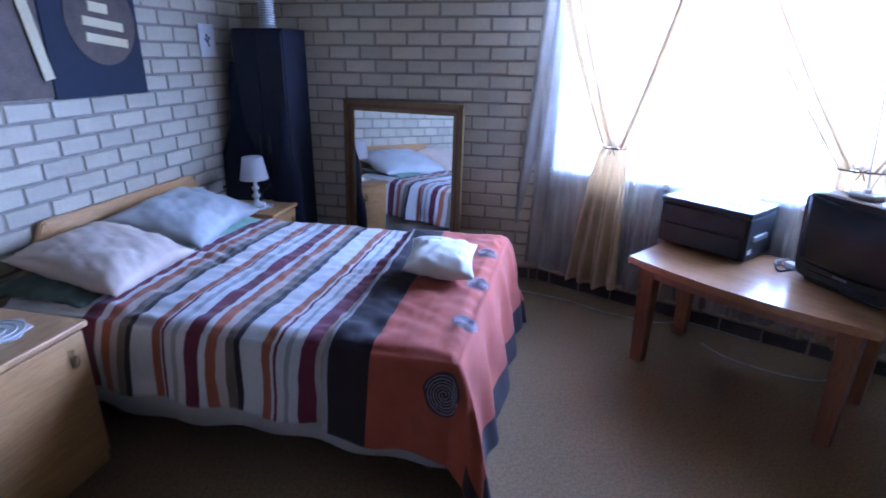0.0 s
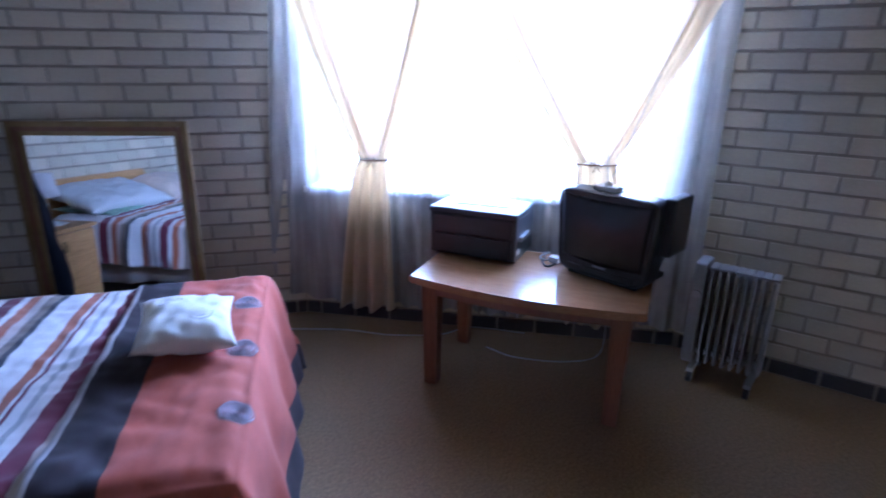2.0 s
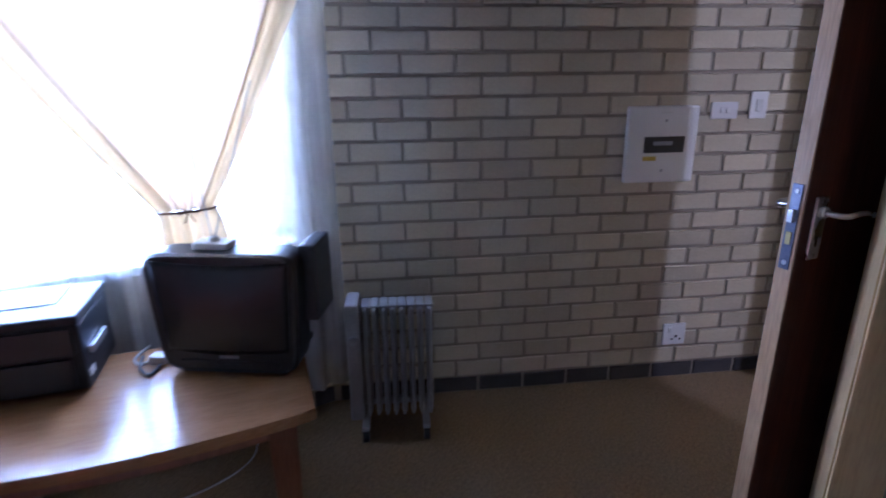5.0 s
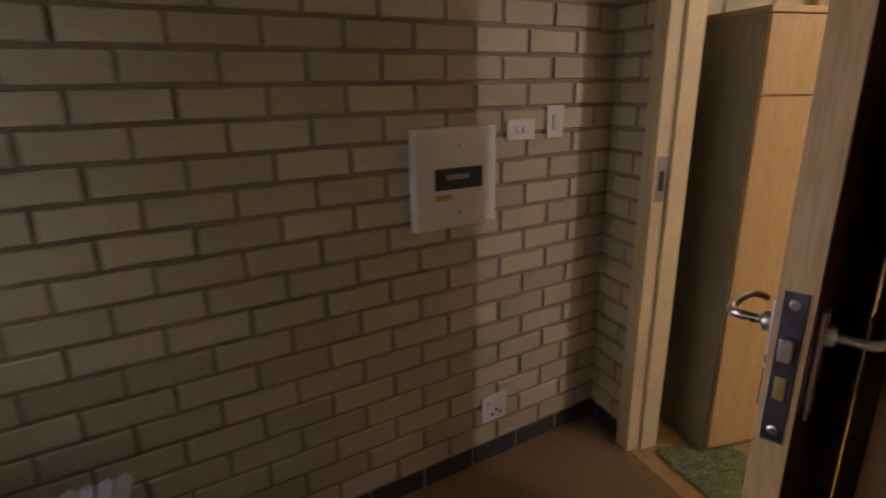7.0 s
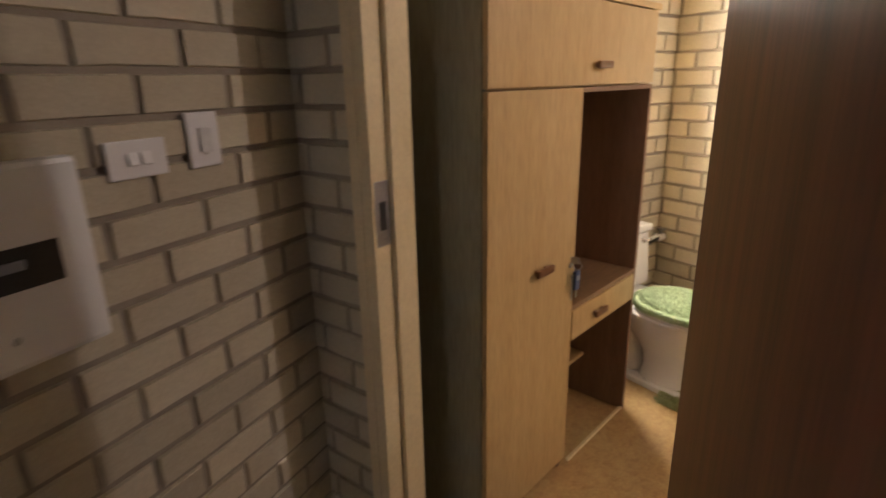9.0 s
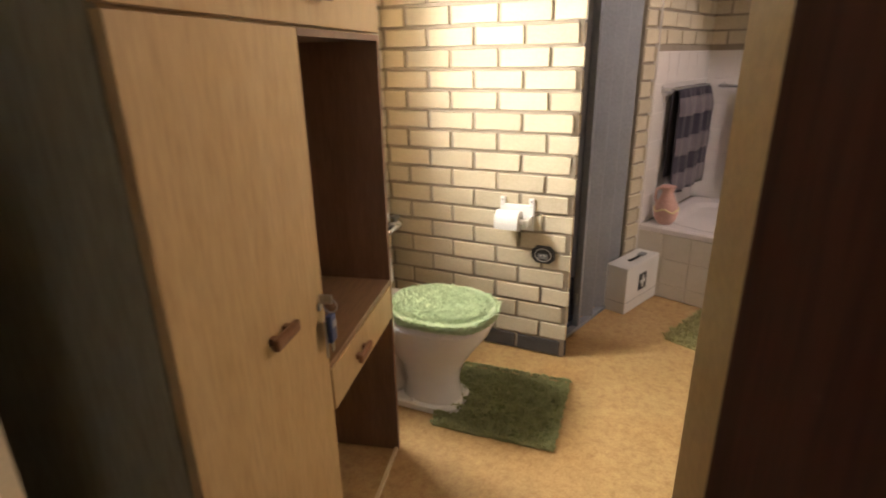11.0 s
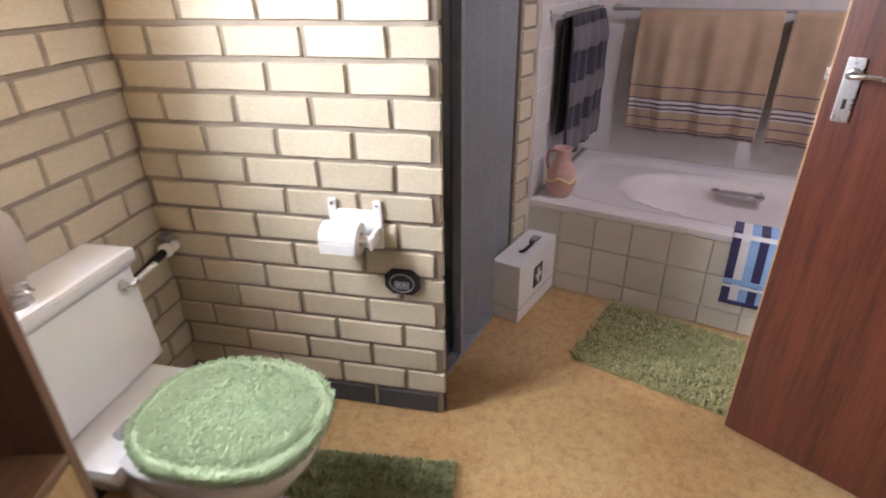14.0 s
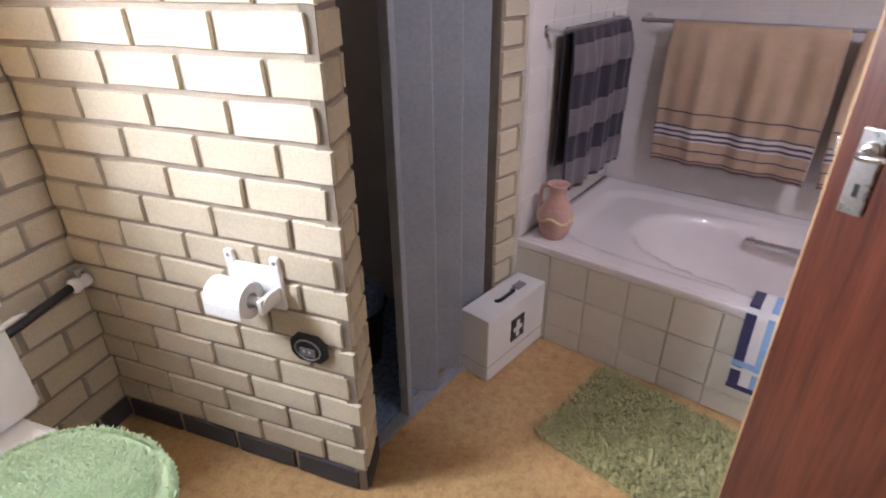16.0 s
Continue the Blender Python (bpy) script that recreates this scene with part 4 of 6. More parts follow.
def wall_picture():
    p = thing("wall_art", HW @ pose(0, -0.012, 0), "dark wall art of two panels with pale straw strips", "wall art")
    pan = part("panel", box(HL - 1.24, HL - 0.69, -0.022, -0.0, 1.275, 1.95, 0.003), M_NAVYMETAL, p, "navy-black panel with a brown disc")
    pan2 = part("panel", box(HL - 1.82, HL - 1.246, -0.02, -0.0, 1.285, 1.95, 0.003), M_PICBROWN, p, "dark brown brushed panel")
    disc = lathe([(0.205, 0), (0.205, 0.004)], 40)
    bmesh.ops.transform(disc, matrix=pose(HL - 0.92, -0.022, 1.62, 90, 0, 0), verts=disc.verts[:])
    part("disc", disc, M_PICBROWN, pan)
    for x0, z0, x1, z1, par, w in ((HL - 1.035, 1.612, HL - 0.80, 1.587, pan, 0.02), (HL - 1.03, 1.541, HL - 0.785, 1.513, pan, 0.02), (HL - 0.99, 1.675, HL - 0.88, 1.665, pan, 0.022), (HL - 1.335, 1.76, HL - 1.262, 1.36, pan2, 0.025)):
        L2 = math.hypot(x1 - x0, z1 - z0)
        s = box(0, L2, -0.006, 0, -w, w, 0.002)
        bmesh.ops.transform(s, matrix=pose(x0, -0.0225 - 0.004, z0, 0, -math.degrees(math.atan2(z1 - z0, x1 - x0)), 0), verts=s.verts[:])
        part("straw_strip", s, M_STRAW, par, "pale straw strip")
    return p


wall_picture()
sp = thing("small_picture", HW @ pose(0, -0.012, 0), "small white card picture with a dark sprig", "picture")
part("card", box(HL - 0.185, HL - 0.035, -0.008, 0, 1.45, 1.64, 0.002), M_PAPER, sp)
for k, (dx, dz) in enumerate(((0, 0), (0.016, 0.018), (-0.015, 0.012), (0.008, -0.02), (-0.006, 0.034))):
    leaf = lathe([(0.004, 0), (0.011, 0.0008), (0.004, 0.0015)], 10)
    bmesh.ops.transform(leaf, matrix=pose(HL - 0.11 + dx, -0.008, 1.54 + dz, 90, 0, 0), verts=leaf.verts[:])
    part("sprig", leaf, M_NAVYMETAL, sp)

# ---------- bedroom: corner and mirror ----------
MW = frame_at(A, B)


def dark_cabinet():
    c = thing("tall_cabinet", MW @ pose(0.13, -0.025, 0), "tall narrow dark navy cabinet in the corner", "cabinet")
    part("body", box(0, 0.35, -0.30, 0, 0.03, 1.62, 0.006), M_NAVYMETAL, c)
    for x0, x1 in ((0.006, 0.171), (0.179, 0.344)):
        d = part("door", box(x0, x1, -0.316, -0.301, 0.05, 1.60, 0.003), M_NAVYMETAL, c)
        hx = x1 - 0.03 if x0 < 0.1 else x0 + 0.03
        part("handle", box(hx - 0.006, hx + 0.006, -0.33, -0.316, 0.85, 0.97, 0.003), M_BLACK, d)
    part("plinth", box(0.02, 0.33, -0.28, -0.02, 0, 0.03), M_BLACK, c)


dark_cabinet()


def gig_bag(m, w, h, label):
    """Soft instrument bag: slim neck, broad rounded body, strap and pocket."""
    g = thing("guitar_bag", m, label, "guitar bag", "instrument bags")
    b = bmesh.new()
    prof = [(0.0, 0.30 * w), (0.05, 0.75 * w), (0.2, 1.0 * w), (0.32, 0.94 * w), (0.42, 0.72 * w), (0.50, 0.78 * w), (0.60, 0.74 * w), (0.70, 0.40 * w), (0.80, 0.28 * w), (0.94, 0.30 * w), (1.0, 0.16 * w)]
    pts = curve_smooth([(r, 0, z * h) for z, r in prof], 4)
    n = 20
    rings = [[b.verts.new((max(0.01, p.x) * math.cos(2 * math.pi * i / n), 0.055 * math.copysign(abs(math.sin(2 * math.pi * i / n)) ** 0.6, math.sin(2 * math.pi * i / n)), p.z)) for i in range(n)] for p in pts]
    for a, c in zip(rings, rings[1:]):
        for i in range(n):
            b.faces.new((a[i], a[(i + 1) % n], c[(i + 1) % n], c[i]))
    b.faces.new(rings[0][::-1]), b.faces.new(rings[-1])
    part("bag", b, M_NAVY, g, smooth=True)
    part("pocket", box(-0.6 * w, 0.6 * w, -0.075, -0.045, 0.12 * h, 0.36 * h, 0.02), M_NAVY, g)
    part("strap", tube(curve_smooth([(-0.7 * w, -0.05, 0.56 * h), (-1.12 * w, -0.07, 0.50 * h), (-1.08 * w, -0.07, 0.40 * h), (-0.6 * w, -0.05, 0.44 * h)], 6), 0.01, 6), M_BLACK, g)
    return g


gig_bag(MW @ pose(0.115, -0.43, 0.004, -6, 0, 0), 0.16, 1.42, "dark navy padded guitar bag leaning on the cabinet")
gig_bag(MW @ pose(0.435, -0.41, 0.004, -6, 0, 0), 0.135, 1.16, "shorter dark navy instrument bag leaning on the cabinet")


def bottle_heater():
    f = thing("fan_heater", MW @ pose(0.30, -0.17, 1.62), "small white slatted cylindrical fan on the cabinet", "fan heater")
    part("foot", lathe([(0.058, 0), (0.058, 0.012), (0.05, 0.018)], 20), M_WHITE, f)
    part("core", lathe([(0.040, 0.018), (0.040, 0.19)], 16), M_STEEL, f)
    for k in range(11):
        part("slat", lathe([(0.048, 0.025 + k * 0.0145), (0.051, 0.029 + k * 0.0145), (0.048, 0.033 + k * 0.0145)], 20), M_WHITE, f)
    part("cap", lathe([(0.050, 0.188), (0.045, 0.205), (0.02, 0.212)], 20), M_WHITE, f)


bottle_heater()


def standing_mirror():
    h = 1.19
    m = thing("mirror", frame_at((-0.695, 3.755), (0.117, 3.398)) @ pose(0, 0, 0, -2.5, 0, -1.4), "tall mirror in a stepped gilt frame leaning on the brick wall", "mirror")
    w = 0.885
    part("backing", box(0.02, w - 0.02, 0.0, 0.012, 0.02, h - 0.02), M_KNOB, m)
    part("glass", box(0.068, w - 0.068, -0.006, -0.001, 0.068, h - 0.068), M_MIRROR, m, "clear mirror glass")
    for step, (a, b, d) in enumerate(((0.0, 0.028, 0.030), (0.028, 0.05, 0.022), (0.05, 0.072, 0.014))):
        for nm, pts in (("frame_side", [(a, a), (b, b), (b, h - b), (a, h - a)]), ("frame_side", [(w - a, a), (w - a, h - a), (w - b, h - b), (w - b, b)]),
                        ("frame_rail", [(a, h - a), (b, h - b), (w - b, h - b), (w - a, h - a)]), ("frame_rail", [(a, a), (w - a, a), (w - b, b), (b, b)])):
            bb = prism(pts, 0.0, d, 0.003)
            bmesh.ops.transform(bb, matrix=Matrix(((1, 0, 0, 0), (0, 0, -1, 0), (0, 1, 0, 0), (0, 0, 0, 1))), verts=bb.verts[:])
            part(nm, bb, M_GOLD if step != 1 else M_KNOB, m)
    return m


standing_mirror()

# ---------- bedroom: window dressing ----------
WW = frame_at(B, C)
WL = span(B, C)


def lace_curtain():
    c = thing("lace_curtain", WW @ pose(0, -0.05, 0), "white lace net curtain across the whole window", "curtain")

    def fn(u, v):
        s = -0.02 + (WL + 0.10) * u
        z = 2.26 - (2.26 - 0.13 - 0.012 * math.sin(u * 31)) * v
        gather = 0.5 + 0.5 * v
        lean = (-0.20 * max(0.0, 1 - u * 7) * v ** 1.2)
        return (s + lean + 0.008 * math.sin(u * 83), -0.022 * gather * math.sin(u * 150 + 1.2 * math.sin(u * 23)) - 0.012 * math.sin(u * 61 + v * 2), z)

    part("net", sheet(fn, 320, 14), M_LACE, c, smooth=True)
    part("hem", sheet(lambda u, v: tuple(Vector(fn(u, 1.0)) + Vector((0, -0.001, -0.002 + 0.03 * v))), 320, 1), M_LACE, c, smooth=True)
    r = part("curtain_rail", tube([(-0.05, 0.01, 2.27), (WL + 0.05, 0.01, 2.27)], 0.011, 10), M_WHITE, c)
    for x in (0.0, WL / 2, WL):
        part("bracket", box(x - 0.01, x + 0.01, 0.012, 0.044, 2.255, 2.285), M_STEEL, r)
    return c


lace_curtain()


def drape(tie_l, tie_r, z_tie, top_l, top_r, z_hem, hem_l, hem_r, label):
    """Thin cream curtain gathered at the waist by a cord: a sheer middle between two folded edges above, a flared tail below."""
    c = thing("drape", WW @ pose(0, -0.12, 0), label, "curtain", "tied cream curtains")
    top = 2.24

    def edge(v, at_top, at_tie):
        k = v ** 1.25
        return at_top * (1 - k) + at_tie * k

    def upper(f0, f1, folds, depth, y0):
        """Cloth between two fractions of the width; folds deepen towards the tie."""
        def fn(u, v):
            l, r = edge(v, top_l, tie_l), edge(v, top_r, tie_r)
            q = f0(v) + (f1(v) - f0(v)) * u
            wave = math.sin(u * folds + 2.2 * v + 0.8 * math.sin(3 * u))
            return (l + (r - l) * q, y0 - depth * wave * (0.6 + 0.4 * (1 - v)) - 0.03 * math.sin(math.pi * v) * (0.5 - abs(q - 0.5)), top - (top - z_tie) * v)
        return fn

    strip = lambda v: (0.13 - 0.085 * v) / max(0.05, edge(v, top_r, tie_r) - edge(v, top_l, tie_l))
    part("sheer", sheet(upper(strip, lambda v: 1 - strip(v), 26, 0.022, -0.02), 64, 30, 0.002), M_SHEER, c, "thin sunlit cream cloth", smooth=True)
    part("folded_edge", sheet(upper(lambda v: 0.0, lambda v: strip(v) * 1.15, 9, 0.014, -0.024), 14, 30, 0.003), M_DRAPE, c, smooth=True)
    part("folded_edge", sheet(upper(lambda v: 1 - strip(v) * 1.15, lambda v: 1.0, 9, 0.014, -0.024), 14, 30, 0.003), M_DRAPE, c, smooth=True)

    def tail(u, v):
        z = z_tie - (z_tie - z_hem - 0.015 * math.sin(u * 9)) * v
        k = v ** 0.6
        s = (tie_l + (tie_r - tie_l) * u) * (1 - k) + (hem_l + (hem_r - hem_l) * u) * k
        return (s, -0.035 * (0.4 + 0.8 * v) * math.sin(u * 22 + 0.8 * v + 0.7 * math.sin(5 * u)) - 0.025, z)

    part("tail", sheet(tail, 72, 24, 0.002), M_DRAPE, c, smooth=True)
    mid, half = (tie_l + tie_r) / 2, (tie_r - tie_l) / 2 + 0.008
    cord = part("tie_cord", tube([(mid + half * math.cos(k * 0.3142), -0.02 + 0.045 * math.sin(k * 0.3142), z_tie) for k in range(20)], 0.004, 6, closed=True), M_KNOB, c, "thin cord around the curtain")
    for sx in (-1, 1):
        part("bow", tube(curve_smooth([(mid, -0.066, z_tie), (mid + sx * 0.022, -0.070, z_tie + 0.014), (mid + sx * 0.030, -0.070, z_tie - 0.004), (mid + sx * 0.004, -0.068, z_tie - 0.002), (mid + sx * 0.016, -0.070, z_tie - 0.035)], 5), 0.0025, 5), M_KNOB, cord)
    return c


drape(0.43, 0.582, 0.992, -0.006, 0.985, 0.135, 0.29, 0.60, "cream curtain tied at the waist beside the bed")
drape(1.54, 1.725, 1.012, 0.84, 2.275, 0.16, 1.55, 1.82, "cream curtain tied behind the television")


# ---------- bedroom: table and what stands on it ----------
TAB = frame_at((0.91, 2.493), (0.91 + 0.65, 2.493 - 0.76))
TH = 0.56


def low_table():
    t = thing("table", TAB, "low varnished wooden table with a bowed front", "table")
    ln, dp = 1.025, 0.56
    front = [(ln * k / 16, -0.055 * math.sin(math.pi * k / 16)) for k in range(17)]
    part("tabletop", prism(front + [(ln, dp), (0, dp)], TH - 0.035, TH, 0.006), M_TABLE, t)
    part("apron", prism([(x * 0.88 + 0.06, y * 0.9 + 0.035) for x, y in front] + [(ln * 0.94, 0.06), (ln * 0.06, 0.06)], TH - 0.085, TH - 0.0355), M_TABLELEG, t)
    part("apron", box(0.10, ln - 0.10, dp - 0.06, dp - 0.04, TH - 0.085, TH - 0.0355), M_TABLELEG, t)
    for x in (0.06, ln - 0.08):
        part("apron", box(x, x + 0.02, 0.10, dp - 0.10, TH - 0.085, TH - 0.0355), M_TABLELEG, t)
    for x0 in (0.055, ln - 0.135):
        for y0 in (0.02, dp - 0.10):
            b = bmesh.new()
            lo = [b.verts.new((x0 + 0.01 + dx * 0.06, y0 + 0.01 + dy * 0.06, 0.0)) for dx, dy in ((0, 0), (1, 0), (1, 1), (0, 1))]
            hi = [b.verts.new((x0 + dx * 0.08, y0 + dy * 0.08, TH - 0.0355)) for dx, dy in ((0, 0), (1, 0), (1, 1), (0, 1))]
            for i in range(4):
                b.faces.new((lo[i], lo[(i + 1) % 4], hi[(i + 1) % 4], hi[i]))
            b.faces.new(lo[::-1]), b.faces.new(hi)
            bmesh.ops.bevel(b, geom=b.edges[:], offset=0.004, segments=2, affect="EDGES")
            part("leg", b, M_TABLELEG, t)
    return t


low_table()


def black_printer():
    m = frame_at((1.135, 2.735), (1.410, 2.389), TH)
    p = thing("printer", m, "boxy black printer with papers on top, on the table", "printer")
    w, d, h = 0.445, 0.30, 0.245
    part("body", box(0, w, 0.012, d, 0.006, h - 0.03, 0.01), M_BLACK, p)
    part("lid", box(-0.004, w + 0.004, 0.004, d + 0.004, h - 0.029, h, 0.008), M_BLACK, p)
    part("front_panel", box(0.015, w - 0.015, 0.0, 0.011, 0.125, h - 0.035, 0.004), M_BLACK, p)
    part("tray", box(0.03, w - 0.03, -0.004, 0.011, 0.02, 0.115, 0.004), M_BLACK, p)
    part("slot", box(0.04, w - 0.04, 0.009, 0.0115, 0.1165, 0.1235), M_SCREEN, p)
    part("side_latch", box(w, w + 0.014, 0.06, 0.20, 0.10, 0.125, 0.004), M_STEEL, p, "grey side latch")
    part("badge", box(w, w + 0.003, 0.03, 0.07, 0.04, 0.062), M_PAPER, p)
    for x in (0.03, w - 0.06):
        for y in (0.03, d - 0.06):
            part("foot", box(x, x + 0.03, y, y + 0.03, 0, 0.0062), M_BLACK, p)
    pap = finish("paper_sheet", box(0.10, 0.37, 0.10, 0.27, 0, 0.003), M_PAPER)
    pap.matrix_world = m @ pose(0, 0, h + 0.0005, 0, 0, 3)
    tagged(pap, "loose white paper lying on the printer", "paper")


black_printer()


def television():
    m = frame_at((1.585, 2.293), (1.720, 1.843), TH)
    t = thing("television", m, "old black tube television standing on the table", "television")
    w, h = 0.475, 0.395
    # bulged bezel
    b = bmesh.new()
    n = 14
    def ring(y, s, zt, cut):
        pts = []
        for k in range(4 * n):
            a = 2 * math.pi * (k + 0.5) / (4 * n)
            cx, cz = math.copysign(abs(math.cos(a)) ** 0.22, math.cos(a)), math.copysign(abs(math.sin(a)) ** 0.22, math.sin(a))
            taper = 0.90 + 0.10 * min(1.0, 0.5 + 0.5 * cz)
            pts.append(b.verts.new((w / 2 + cx * w / 2 * s * taper, y, 0.012 + (h - 0.012) / 2 * zt + cz * (h - 0.012) / 2 * cut)))
        return pts
    rs = [ring(-0.018, 0.93, 1, 0.93), ring(-0.022, 0.97, 1, 0.965), ring(-0.008, 1.0, 1, 1.0), ring(0.09, 1.0, 1, 1.0), ring(0.10, 0.97, 1, 0.97), ring(0.30, 0.70, 0.92, 0.68), ring(0.36, 0.60, 0.88, 0.55), ring(0.37, 0.5, 0.86, 0.45)]
    for a, c in zip(rs, rs[1:]):
        for k in range(4 * n):
            b.faces.new((a[k], a[(k + 1) % (4 * n)], c[(k + 1) % (4 * n)], c[k]))
    b.faces.new(rs[0][::-1]), b.faces.new(rs[-1])
    part("case", b, M_BLACK, t, smooth=False)
    part("screen", sheet(lambda u, v: (w / 2 + (w - 0.05) * (u - 0.5) * (0.90 + 0.10 * v), -0.023 - 0.020 * (1 - (2 * u - 1) ** 2) * (1 - (2 * v - 1) ** 2), 0.088 - 0.012 * (1 - (2 * u - 1) ** 2) + (h - 0.108) * v), 24, 18, 0.004), M_SCREEN, t, "dark bulging glass screen", smooth=True)
    part("control_strip", box(0.08, w - 0.08, -0.026, -0.019, 0.028, 0.055, 0.003), M_BLACK, t)
    for k in range(5):
        part("button", box(0.15 + k * 0.035, 0.168 + k * 0.035, -0.029, -0.0255, 0.036, 0.046), M_BLACK, t)
    part("badge", box(w / 2 - 0.03, w / 2 + 0.03, -0.0235, -0.0205, 0.062, 0.072), M_GREY, t, "small grey maker's plate")
    part("stand", box(0.07, w - 0.07, 0.0, 0.26, 0.0, 0.02), M_BLACK, t)
    # Box standing for the back housing that shows at the right
    part("side_wing", box(w - 0.02, w + 0.03, 0.05, 0.22, 0.16, h + 0.01, 0.012), M_BLACK, t, "black flare of the back housing")
    return m, w, h


TVM, TVW, TVH = television()


def aerial():
    a = thing("indoor_aerial", TVM @ pose(0.20, 0.055, TVH - 0.001), "white indoor aerial with two thin rods on the television", "aerial")
    part("base", box(-0.055, 0.055, -0.032, 0.032, 0, 0.022, 0.007), M_WHITE, a)
    part("hub", lathe([(0.02, 0.022), (0.014, 0.035)], 14), M_WHITE, a)
    for dx in (-0.06, 0.16):
        part("rod", tube([(0.004 * (1 if dx > 0 else -1), 0, 0.03), (dx, 0.02, 0.48)], 0.0022, 6), M_STEEL, a)


aerial()


def cable(name, pts, r, material, label, category="cable"):
    o = finish(name, tube(curve_smooth(pts, 8), r, 6), material, smooth=True)
    return tagged(o, label, category)


cable("power_cable", [(1.62, 2.42, TH + 0.006), (1.56, 2.36, TH + 0.006), (1.54, 2.30, TH + 0.006), (1.60, 2.315, TH + 0.006)], 0.005, M_BLACK, "thin black lead lying on the table")
cable("power_cable", [(1.68, 2.46, TH + 0.006), (1.60, 2.43, TH + 0.006), (1.58, 2.38, TH + 0.006), (1.64, 2.36, TH + 0.006)], 0.0045, M_CABLE, "thin white lead lying on the table")
plug = thing("adapter", TVM @ pose(-0.035, 0.05, 0), "small white plug adapter on the table", "adapter")
part("body", box(-0.03, 0.025, -0.02, 0.02, 0, 0.028, 0.005), M_WHITE, plug)
part("pin", tube([(0.0, 0.02, 0.014), (0.0, 0.034, 0.014)], 0.003, 6), M_STEEL, plug)
cable("floor_cable", [(0.45, 3.33, 0.006), (0.78, 3.16, 0.006), (1.00, 2.98, 0.006), (1.26, 2.86, 0.006), (1.46, 2.86, 0.006), (1.70, 2.66, 0.006)], 0.0038, M_CABLE, "long white lead lying on the carpet by the wall")
cable("floor_cable", [(1.42, 2.62, 0.006), (1.50, 2.46, 0.006), (1.72, 2.30, 0.006), (1.92, 2.28, 0.02), (1.98, 2.34, 0.26), (1.95, 2.38, 0.44)], 0.0038, M_CABLE, "white lead looping under the table")
pk = finish("paper_packet", prism([(0, 0), (0.09, 0.01), (0.085, 0.06), (0.0, 0.055)], 0, 0.05, 0.006), M_PAPER)
pk.matrix_world = TAB @ pose(0.94, 0.40, TH)
tagged(pk, "small crumpled white and blue packet on the table", "packet")


def oil_heater():
    m = frame_at((2.205, 2.0), (2.355, 1.69))
    h = thing("oil_heater", m, "white oil-filled radiator on castors beside the window", "heater")
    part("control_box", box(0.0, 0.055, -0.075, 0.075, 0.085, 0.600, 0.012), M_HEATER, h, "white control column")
    part("dial", lathe([(0.02, 0), (0.017, 0.012)], 16, m=pose(0.027, -0.075, 0.45, 90, 0, 0)), M_STEEL, h)
    for k in range(8):
        x = 0.078 + 0.036 * k
        pr = [(x - 0.004, -0.07), (x - 0.012, -0.03), (x - 0.012, 0.03), (x - 0.004, 0.07), (x + 0.004, 0.07), (x + 0.012, 0.03), (x + 0.012, -0.03), (x + 0.004, -0.07)]
        b = prism(pr, 0.10, 0.575, 0.003)
        box(x - 0.016, x + 0.016, -0.045, 0.045, 0.570, 0.583, 0.003, bm=b)
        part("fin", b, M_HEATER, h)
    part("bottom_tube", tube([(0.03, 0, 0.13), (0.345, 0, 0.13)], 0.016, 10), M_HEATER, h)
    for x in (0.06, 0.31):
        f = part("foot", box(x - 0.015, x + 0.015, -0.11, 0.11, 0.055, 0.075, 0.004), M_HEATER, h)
        for y in (-0.095, 0.095):
            w = tube([(x - 0.012, y, 0.028), (x + 0.012, y, 0.028)], 0.028, 16)
            part("castor", w, M_BLACK, f)
    return h


oil_heater()

# ---------- bedroom: wall with the distribution board ----------
DB = frame_at(C, D)


def board():
    d = thing("distribution_board", DB @ pose(1.293, -0.009, 0.99), "white electrical distribution board with a dark breaker window", "fuse box")
    w, h = 0.312, 0.322
    part("cover", box(0, w, -0.032, 0, 0, h, 0.010), M_WHITE, d)
    br = part("breaker_window", box(0.075, 0.255, -0.0335, -0.031, 0.128, 0.196), M_BLACK, d, "black breaker window")
    part("breaker", box(0.115, 0.20, -0.039, -0.0336, 0.160, 0.176, 0.002), M_GREY, br)
    part("sticker", box(0.075, 0.135, -0.0328, -0.0318, 0.095, 0.113), M_YELLOW, d, "small yellow sticker")
    for z in (0.052, 0.262):
        part("screw", lathe([(0.007, 0), (0.005, 0.002)], 10, m=pose(0.165, -0.0318, z, 90, 0, 0)), M_STEEL, d)
    part("top_label", box(0.14, 0.19, -0.0326, -0.0318, 0.292, 0.298), M_PAPER, d)


board()


def plate(name, s0, s1, z0, z1, label, bits):
    p = thing(name, DB @ pose(s0, -0.009, z0), label, "wall plate")
    part("plate", box(0, s1 - s0, -0.010, 0, 0, z1 - z0, 0.003), M_WHITE, p)
    for nm, x, z, w, h, mat in bits:
        bit = box(-w / 2, w / 2, -0.006, 0.0, -h / 2, h / 2, 0.0012)
        tip = -14 if nm == "rocker" else 0
        bmesh.ops.transform(bit, matrix=pose(x, -0.0092, z, tip, 0, 0), verts=bit.verts[:])
        part(nm, bit, mat, p)
    return p


